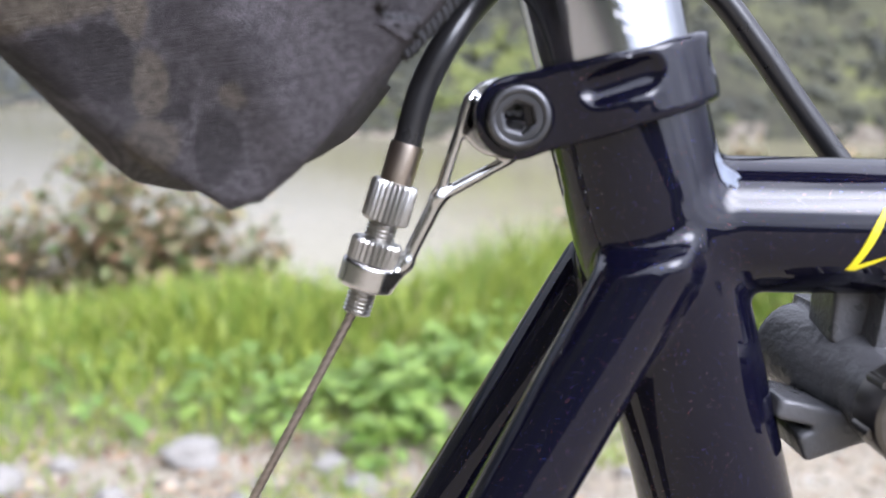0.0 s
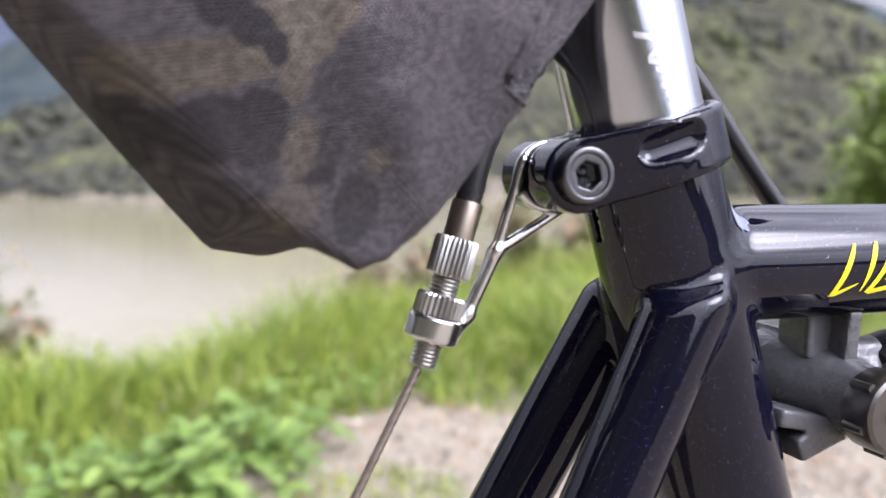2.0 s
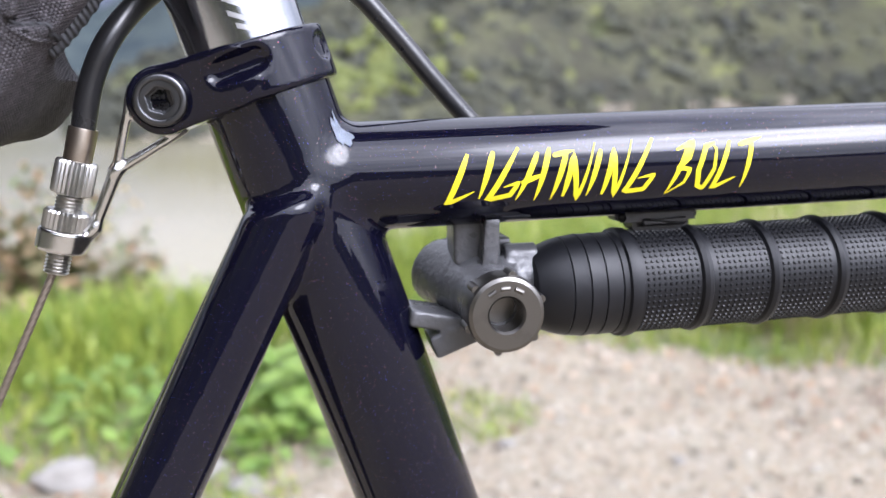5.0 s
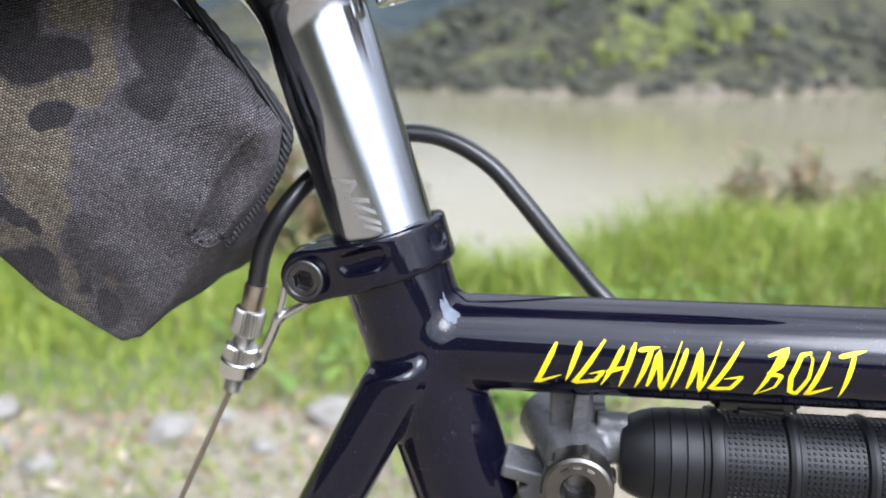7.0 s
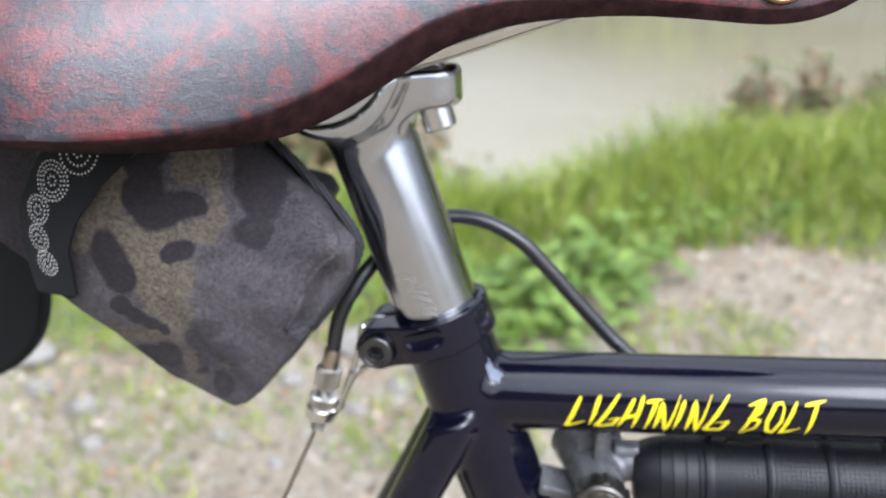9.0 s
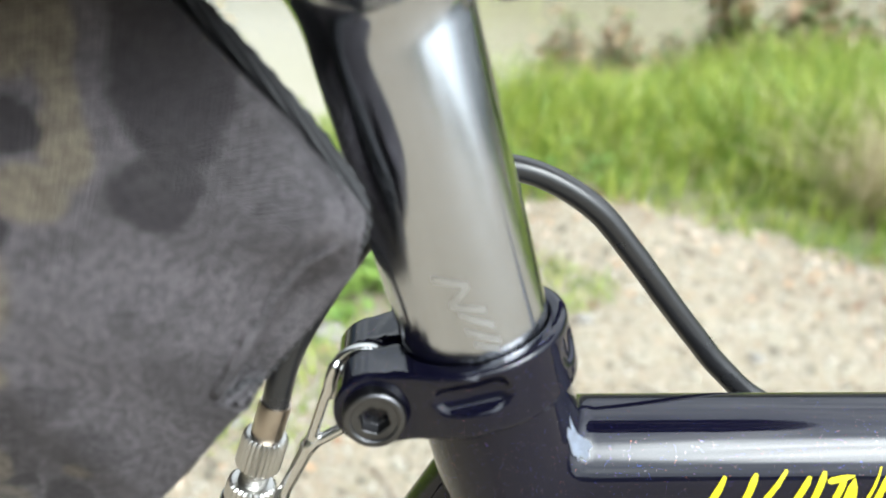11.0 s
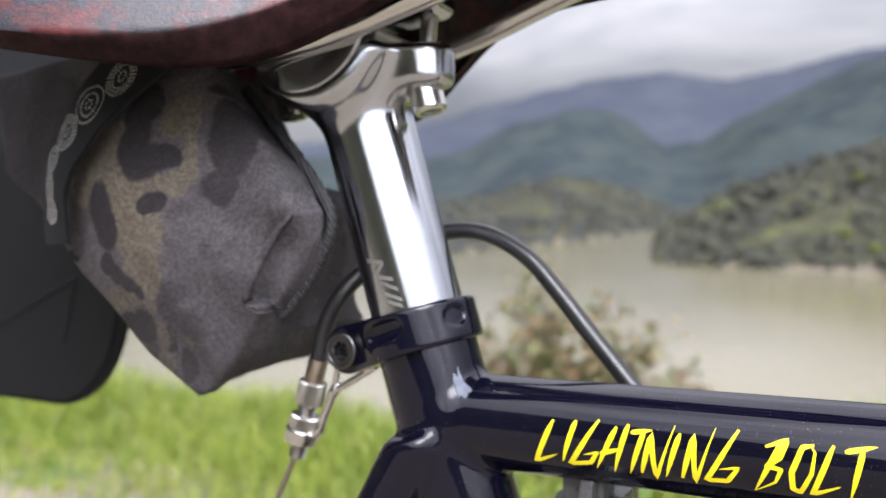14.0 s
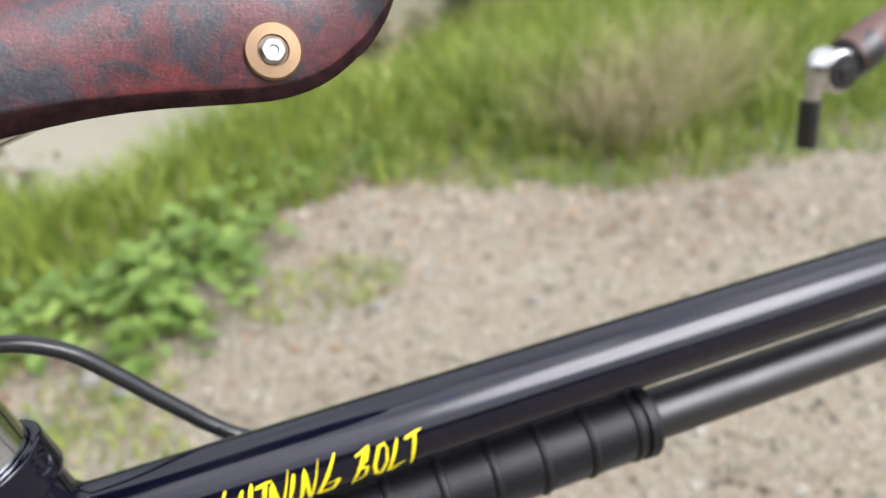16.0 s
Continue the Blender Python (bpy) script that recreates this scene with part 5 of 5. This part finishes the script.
hill("backdrop_left_shore", "low wooded shore across the lake", WOODS, -90, -9, LEFT_SHORE, LEFT_EL, 170, 0.5, 9.0, 5.0, SHORE)
hill("backdrop_mountain_near", "hazy forested mountain flank", HAZED_NEAR, -95, 95, ((-95, 700), (-30, 950), (0, 1000), (95, 800)),
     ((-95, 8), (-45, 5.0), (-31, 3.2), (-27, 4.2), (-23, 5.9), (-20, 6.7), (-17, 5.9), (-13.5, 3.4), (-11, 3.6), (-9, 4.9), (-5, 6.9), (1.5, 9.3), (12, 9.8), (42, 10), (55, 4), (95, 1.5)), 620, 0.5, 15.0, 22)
hill("backdrop_mountain_far", "blue hazy mountain ridge under cloud", HAZED_FAR, -95, 95, ((-95, 1700), (95, 1700)),
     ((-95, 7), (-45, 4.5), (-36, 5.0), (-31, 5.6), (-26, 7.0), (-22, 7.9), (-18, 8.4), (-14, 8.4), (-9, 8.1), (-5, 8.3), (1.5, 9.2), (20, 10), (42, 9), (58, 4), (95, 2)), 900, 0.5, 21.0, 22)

# Unseen slope behind the camera, added to darken reflections and block low sky.
hill("backdrop_unseen_slope", "unseen wooded slope added behind the camera to darken reflections", WOODS, 112, 286, ((112, 13), (180, 9), (248, 11), (286, 14)), ((112, 2), (145, 4), (165, 8), (178, 18), (190, 30), (205, 36), (225, 38), (262, 40), (286, 18)), 45, 1.5, 30.0, 2.0)

# crowns of the far woods
ico = bmesh.new()
bmesh.ops.create_icosphere(ico, subdivisions=1, radius=1)
IV = np.array([v.co[:] for v in ico.verts])
IF = [[v.index for v in f.verts] for f in ico.faces]
ico.free()


def crown(x, y, z, r):
    k = rng.uniform(0.65, 1.25, (len(IV), 1))
    n0 = len(cv)
    cv.extend((IV * k * V(r, r, r * rng.uniform(0.6, 0.95)) + V(x, y, z)).tolist())
    cf.extend([[n0 + a for a in f] for f in IF])


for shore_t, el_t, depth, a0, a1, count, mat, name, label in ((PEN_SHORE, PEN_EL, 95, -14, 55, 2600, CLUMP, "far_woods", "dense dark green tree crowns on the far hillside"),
                                                              (LEFT_SHORE, LEFT_EL, 170, -60, -9, 1300, HAZY, "hazy_woods", "tree crowns on the distant shore, haze painted into their grey-green")):
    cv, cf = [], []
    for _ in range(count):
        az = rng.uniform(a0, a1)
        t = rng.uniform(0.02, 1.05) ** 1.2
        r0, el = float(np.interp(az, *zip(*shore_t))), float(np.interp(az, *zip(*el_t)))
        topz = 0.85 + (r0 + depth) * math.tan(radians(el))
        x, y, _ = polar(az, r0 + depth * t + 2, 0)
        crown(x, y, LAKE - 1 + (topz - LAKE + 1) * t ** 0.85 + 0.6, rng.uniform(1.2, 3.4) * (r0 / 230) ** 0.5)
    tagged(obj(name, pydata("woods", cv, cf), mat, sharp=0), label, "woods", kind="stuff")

# ---- plants and stones by the gravel ----
def blade_mesh(n, place, height, width, lean, mat, name, label, category):
    verts, faces = [], []
    for _ in range(n):
        got = place()
        if got is None:
            continue
        x, y, hs = got
        z = ground_z(x, y) - 0.01
        h = height(x, y) * rng.uniform(0.55, 1.15) * hs
        a = rng.uniform(0, 2 * math.pi)
        la = rng.uniform(0, 2 * math.pi)
        ln = rng.uniform(0.1, 1.0) * lean
        w = width * rng.uniform(0.6, 1.3)
        n0 = len(verts)
        cx, cy = math.cos(a) * w, math.sin(a) * w
        for k, (t, f) in enumerate(((0, 1), (0.45, 0.85), (0.8, 0.5))):
            ox, oy = math.cos(la) * ln * h * t * t, math.sin(la) * ln * h * t * t
            zz = z + h * (t - 0.25 * ln * t * t)
            verts += [(x + ox - cx * f, y + oy - cy * f, zz), (x + ox + cx * f, y + oy + cy * f, zz)]
        verts.append((x + math.cos(la) * ln * h, y + math.sin(la) * ln * h, z + h * (1 - 0.25 * ln)))
        faces += [(n0, n0 + 1, n0 + 3, n0 + 2), (n0 + 2, n0 + 3, n0 + 5, n0 + 4), (n0 + 4, n0 + 5, n0 + 6)]
    return tagged(obj(name, pydata(name, verts, faces), mat, sharp=0), label, category, kind="stuff")


def grass_h(x, y):
    e = y - edge_y(x)
    k = 0.09 + 0.225 * min(1, max(e, 0) / 0.55)
    k *= 0.95 + 0.45 * noise.noise(Vector((x * 1.5, y * 1.5, 5)))
    k *= float(np.interp(x, (-1.0, -0.1, 0.3), (0.66, 0.74, 1.0)))
    return max(k, 0.06)


def in_grass():
    # thick within sight, thinning out along the bank
    far, x = rng.random(), rng.uniform(-3.75, 3.75)
    x = 0.15 + x * float(np.interp(far, (0.72, 0.86, 1.0), (1.0, 1.7, 3.0)))
    c = crest_y(x)
    y = rng.uniform(edge_y(x) - 0.05, c + 1.1)
    if y < edge_y(x) + 0.25 and rng.random() < 0.45:
        return None
    return x, y, 1.0


blade_mesh(52000, in_grass, grass_h, 0.0042, 0.75, GRASS, "grass", "tall bright green grass along the bank", "grass")


def in_patch():
    c = ((-1.15, 1.1, 0.28), (-0.75, 1.22, 0.2), (-1.6, 1.25, 0.4), (-0.25, 1.12, 0.16), (-0.9, 0.8, 0.2), (-0.2, 1.33, 0.12), (0.32, 1.55, 0.14), (-2.2, 1.1, 0.4))[rng.integers(8)]
    a, r = rng.uniform(0, 2 * math.pi), c[2] * math.sqrt(rng.random())
    return c[0] + r * 1.5 * math.cos(a), c[1] + r * math.sin(a), rng.uniform(0.4, 1.0)


blade_mesh(2200, in_patch, lambda x, y: 0.07, 0.0035, 1.2, GRASS, "low_grass", "short grass tufts growing through the gravel", "grass")


def in_dry():
    c = ((1.42, 1.98, 0.14), (1.58, 2.05, 0.18), (1.75, 2.12, 0.2), (1.92, 2.2, 0.2))[rng.integers(4)]
    a, r = rng.uniform(0, 2 * math.pi), c[2] * math.sqrt(rng.random())
    return c[0] + r * math.cos(a), c[1] + r * math.sin(a), rng.uniform(0.7, 1.2)


blade_mesh(1500, in_dry, lambda x, y: 0.36, 0.0026, 1.5, STRAW, "dry_grass", "pale dry grass stems leaning over the green", "grass")


def in_grass_dry():
    got = in_grass()
    if got is None or noise.noise(Vector((got[0] * 1.1, got[1] * 1.4, 12))) < -0.05:
        return None
    return got


blade_mesh(5000, in_grass_dry, lambda x, y: grass_h(x, y) * 1.05, 0.0022, 1.3, STRAW, "dead_grass", "pale dead stems among the green grass", "grass")


def leaf_faces(verts, faces, o, d, up, L, W):
    """One lobed leaf, bent along its length."""
    side = d.cross(up).normalized()
    n0 = len(verts)
    for t, f in ((0, 0.08), (0.25, 0.75), (0.45, 0.62), (0.65, 1.0), (0.88, 0.55), (1.0, 0.05)):
        c = o + d * L * t + up * (0.30 * L * t - 0.55 * L * t * t)
        verts += [tuple(c - side * W * f + up * 0.06 * L * f), tuple(c), tuple(c + side * W * f + up * 0.06 * L * f)]
    for k in range(5):
        a = n0 + 3 * k
        faces += [(a, a + 1, a + 4, a + 3), (a + 1, a + 2, a + 5, a + 4)]


def weed(x, y, n, spread, tall, size, label):
    th = new("weed_plant")
    z0 = ground_z(x, y)
    th.location = (x, y, z0)
    tagged(th, label, "weed", "broad-leaved weeds at the grass edge")
    verts, faces, stems = [], [], []
    for k in range(n):
        a, r = rng.uniform(0, 2 * math.pi), spread * math.sqrt(rng.random())
        o = Vector((r * math.cos(a), r * math.sin(a), rng.uniform(0.02, tall) * (1 - 0.55 * (r / spread) ** 2)))
        out = Vector((math.cos(a + rng.uniform(-1, 1)), math.sin(a + rng.uniform(-1, 1)), rng.uniform(-0.1, 0.7))).normalized()
        L = size * rng.uniform(0.5, 1.2)
        leaf_faces(verts, faces, o, out, Vector((0, 0, 1)), L, L * rng.uniform(0.24, 0.36))
        if k % 6 == 0:
            stems.append(sweep([(o.x * 0.4, o.y * 0.4, -0.01), tuple(o + out * L * 0.2)], 0.0022, 5))
    part("foliage", pydata("leaves", verts, faces), WEED, th, sharp=0)
    tagged(part("stem_tangle", joined(stems), WEED, th, sharp=0), kind="stuff")
    return th


for x, y, n, sp, tall, size in ((0.02, 1.72, 95, 0.20, 0.15, 0.085), (-0.20, 1.66, 75, 0.18, 0.13, 0.085), (0.12, 1.92, 70, 0.17, 0.17, 0.08), (-0.42, 1.72, 45, 0.18, 0.14, 0.07),
                                (0.25, 2.18, 45, 0.18, 0.15, 0.065), (-0.06, 1.48, 34, 0.11, 0.06, 0.07), (0.60, 2.38, 30, 0.2, 0.12, 0.06), (-0.75, 1.75, 30, 0.2, 0.14, 0.065)):
    weed(x, y, int(n * 1.35), sp, tall, size * 0.86, "leafy green broad-leaved weed at the gravel edge")


def shrub(x, y, z0, tall, spread, n, label, lean=0.0):
    th = new("shrub")
    th.location = (x, y, z0)
    tagged(th, label, "shrub", "brown shrubs on the bank")
    verts, faces, twigs = [], [], []
    for b in range(22):
        a, k = rng.uniform(0, 2 * math.pi), rng.uniform(0.3, 1.0)
        tip = Vector((math.cos(a) * spread * k + lean, math.sin(a) * spread * k * 0.8, tall * rng.uniform(0.55, 1.0) * (1.1 - 0.45 * k)))
        mid = tip * 0.5 + Vector((rng.uniform(-0.05, 0.05), rng.uniform(-0.05, 0.05), 0.06))
        twigs.append(sweep(catmull([(0, 0, -0.1), mid, tip], 5), lambda t: 0.009 - 0.006 * t, 5))
        for q in range(n // 22):
            t = rng.uniform(0.35, 1.05)
            o = tip * t + Vector(rng.normal(0, 0.055, 3))
            out = Vector(rng.normal(0, 1, 3)).normalized()
            L = rng.uniform(0.035, 0.075)
            leaf_faces(verts, faces, o, out, Vector((0, 0, 1)) if abs(out.z) < 0.9 else Vector((1, 0, 0)), L, L * 0.4)
    tagged(part("branch_tangle", joined(twigs), TWIG, th, sharp=0), kind="stuff")
    part("foliage", pydata("foliage", verts, faces), SHRUB, th, "rusty brown and olive leaves", sharp=0)


shrub(-1.30, 3.6, -0.75, 1.40, 0.56, 4400, "sparse rusty-leaved shrub on the bank above the lake")
shrub(-1.80, 3.6, -0.80, 1.10, 0.42, 2400, "small rusty-leaved shrub on the bank")
shrub(-0.85, 3.7, -0.85, 0.95, 0.36, 1900, "thin rusty-leaved shrub on the bank")
shrub(1.10, 4.1, -0.55, 0.78, 0.44, 4200, "dry brown shrub on the bank beside tall grass")
shrub(1.95, 4.0, -0.35, 0.92, 0.60, 5200, "dense olive shrub on the bank beside tall grass")


def stone(name, x, y, r, flat, label, seed):
    bm = bmesh.new()
    bmesh.ops.create_icosphere(bm, subdivisions=3, radius=1)
    for v in bm.verts:
        k = 1 + 0.45 * noise.noise(v.co * 1.3 + Vector((seed, 0, 0))) + 0.16 * noise.noise(v.co * 3.3 + Vector((seed, 2, 0)))
        v.co = Vector((v.co.x * r * k, v.co.y * r * 0.8 * k, v.co.z * r * flat * k))
    ob = obj(name, bm, STONE, sharp=0)
    ob.location = (x, y, ground_z(x, y) + r * flat * 0.35)
    return tagged(ob, label, "stone", "pale stones on the gravel")


for i, (x, y, r) in enumerate(((-0.50, 1.46, 0.062), (-0.21, 1.43, 0.034), (-0.14, 1.34, 0.036), (-0.33, 1.36, 0.024), (-0.62, 1.30, 0.030), (-0.85, 1.33, 0.05), (-0.05, 1.22, 0.02), (0.42, 1.40, 0.018),
                               (-1.3, 1.35, 0.06), (-1.05, 1.15, 0.035), (-0.44, 1.20, 0.022), (0.75, 1.25, 0.016), (-0.95, 1.02, 0.026), (-0.7, 1.08, 0.020), (-1.2, 1.22, 0.03), (-0.55, 1.0, 0.018), (-0.36, 1.28, 0.030), (-0.76, 1.42, 0.028), (-1.5, 1.18, 0.035), (-0.28, 1.05, 0.016))):
    stone("stone", x, y, r, 0.62, "pale weathered stone lying on the gravel", i * 3.7)
clod = stone("earth_clod", 0.60, 2.16, 0.030, 0.8, "dark clod of earth at the grass edge", 50)
clod.data.materials.clear()
clod.data.materials.append(TWIG)

pv, pf = [], []
for _ in range(14000):
    x = rng.uniform(-2.2, 2.4)
    y = rng.uniform(0.35, edge_y(x) + 0.05)
    r = 0.0022 + 0.0065 * rng.random() ** 5 + 0.002 * rng.random()
    k = rng.uniform(0.7, 1.3, (len(IV), 1))
    n0 = len(pv)
    pv.extend((IV * k * V(r * 1.2, r, r * 0.6) + V(x, y, ground_z(x, y) + r * 0.2)).tolist())
    pf.extend([[n0 + a for a in f] for f in IF])
n = Nodes("pebbles")
n.set(Base_Color=n.ramp(n.island(), (0.0, (0.068, 0.058, 0.043)), (0.35, (0.155, 0.136, 0.099)), (0.75, (0.265, 0.245, 0.192)), (1.0, (0.36, 0.345, 0.30))), Roughness=0.95)
tagged(obj("pebbles", pydata("pebbles", pv, pf), n.m, sharp=0), "loose grey and tan gravel pebbles", "gravel", kind="stuff")
# fallen leaves and chips of bark along the grass edge
lv, lf = [], []
for _ in range(1700):
    x = rng.uniform(-1.9, 1.6)
    y = edge_y(x) - abs(rng.normal(0, 0.28)) + 0.06
    L, a, tip = 0.008 + 0.026 * rng.random() ** 2, rng.uniform(0, 2 * math.pi), rng.uniform(-0.5, 0.5)
    d, o = Vector((math.cos(a), math.sin(a), tip * 0.5)), Vector((x, y, ground_z(x, y) + 0.003 + 0.25 * L * abs(tip)))
    leaf_faces(lv, lf, o, d.normalized(), Vector((0, 0, 1)), L, L * rng.uniform(0.22, 0.45))
n = Nodes("dead_leaves")
n.set(Base_Color=n.ramp(n.island(), (0.0, (0.075, 0.042, 0.026)), (0.35, (0.20, 0.105, 0.055)), (0.7, (0.33, 0.22, 0.13)), (1.0, (0.46, 0.40, 0.33))), Roughness=0.85)
tagged(obj("leaf_litter", pydata("litter", lv, lf), n.m, sharp=0), "brown and tan dead leaves scattered along the grass edge", "leaves", kind="stuff")
tw = []
for _ in range(60):
    x = rng.uniform(-1.2, 1.8)
    y = rng.uniform(0.6, edge_y(x))
    a, L = rng.uniform(0, math.pi), rng.uniform(0.03, 0.13)
    z = ground_z(x, y) + 0.004
    tw.append(sweep([(x, y, z), (x + math.cos(a) * L * 0.5, y + math.sin(a) * L * 0.5, z + 0.004), (x + math.cos(a + 0.2) * L, y + math.sin(a + 0.2) * L, z)], 0.0018, 5))
tagged(obj("fallen_twigs", joined(tw), TWIG, sharp=0), "dry twigs scattered over the gravel", "twig", kind="stuff")

# a stand of young trees in fresh leaf on the peninsula
cv, cf = [], []
for _ in range(260):
    az, t = rng.normal(5.2, 2.6), min(0.75, max(0.10, rng.normal(0.31, 0.14)))
    if noise.noise(Vector((az * 0.7, t * 6, 8))) < -0.12:
        continue
    r0, el = float(np.interp(az, *zip(*PEN_SHORE))), float(np.interp(az, *zip(*PEN_EL)))
    topz = 0.85 + (r0 + 95) * math.tan(radians(el))
    x, y, _ = polar(az, r0 + 95 * t + 1, 0)
    crown(x, y, LAKE - 1 + (topz - LAKE + 1) * t ** 0.85 + 1.5, rng.uniform(1.2, 2.6))
tagged(obj("young_woods", pydata("young_woods", cv, cf), FRESH, sharp=0), "yellow-green young tree crowns on the peninsula", "woods", kind="stuff")


def bush(x, y, tall, spread, label):
    """A leafy bush: stems fanning from the base, clumps of leaves along their upper parts."""
    th = new("bush")
    th.location = (x, y, ground_z(x, y))
    tagged(th, label, "bush")
    verts, faces, stems = [], [], []
    for b in range(60):
        a, k = rng.uniform(0, 2 * math.pi), math.sqrt(rng.random())
        tip = Vector((math.cos(a) * spread * k, math.sin(a) * spread * k, tall * (1.0 - 0.55 * k * k) * rng.uniform(0.72, 1.05)))
        mid = Vector((tip.x * 0.35, tip.y * 0.35, tip.z * 0.55))
        stems.append(sweep(catmull([(0, 0, -0.1), mid, tip], 5), lambda t: 0.035 - 0.028 * t, 5))
        for q in range(230):
            t = rng.uniform(0.3, 1.04)
            o = mid.lerp(tip, t) + Vector(rng.normal(0, 0.17, 3))
            out = Vector(rng.normal(0, 1, 3)).normalized()
            L = rng.uniform(0.10, 0.19)
            leaf_faces(verts, faces, o, out, Vector((0, 0, 1)) if abs(out.z) < 0.9 else Vector((1, 0, 0)), L, L * 0.36)
    tagged(part("stem_tangle", joined(stems), TWIG, th, sharp=0), kind="stuff")
    part("foliage", pydata("bush_leaves", verts, faces), BRIGHT, th, sharp=0)


bush(9.35, 7.75, 4.7, 1.6, "bright yellow-green leafy bush on the lake bank")
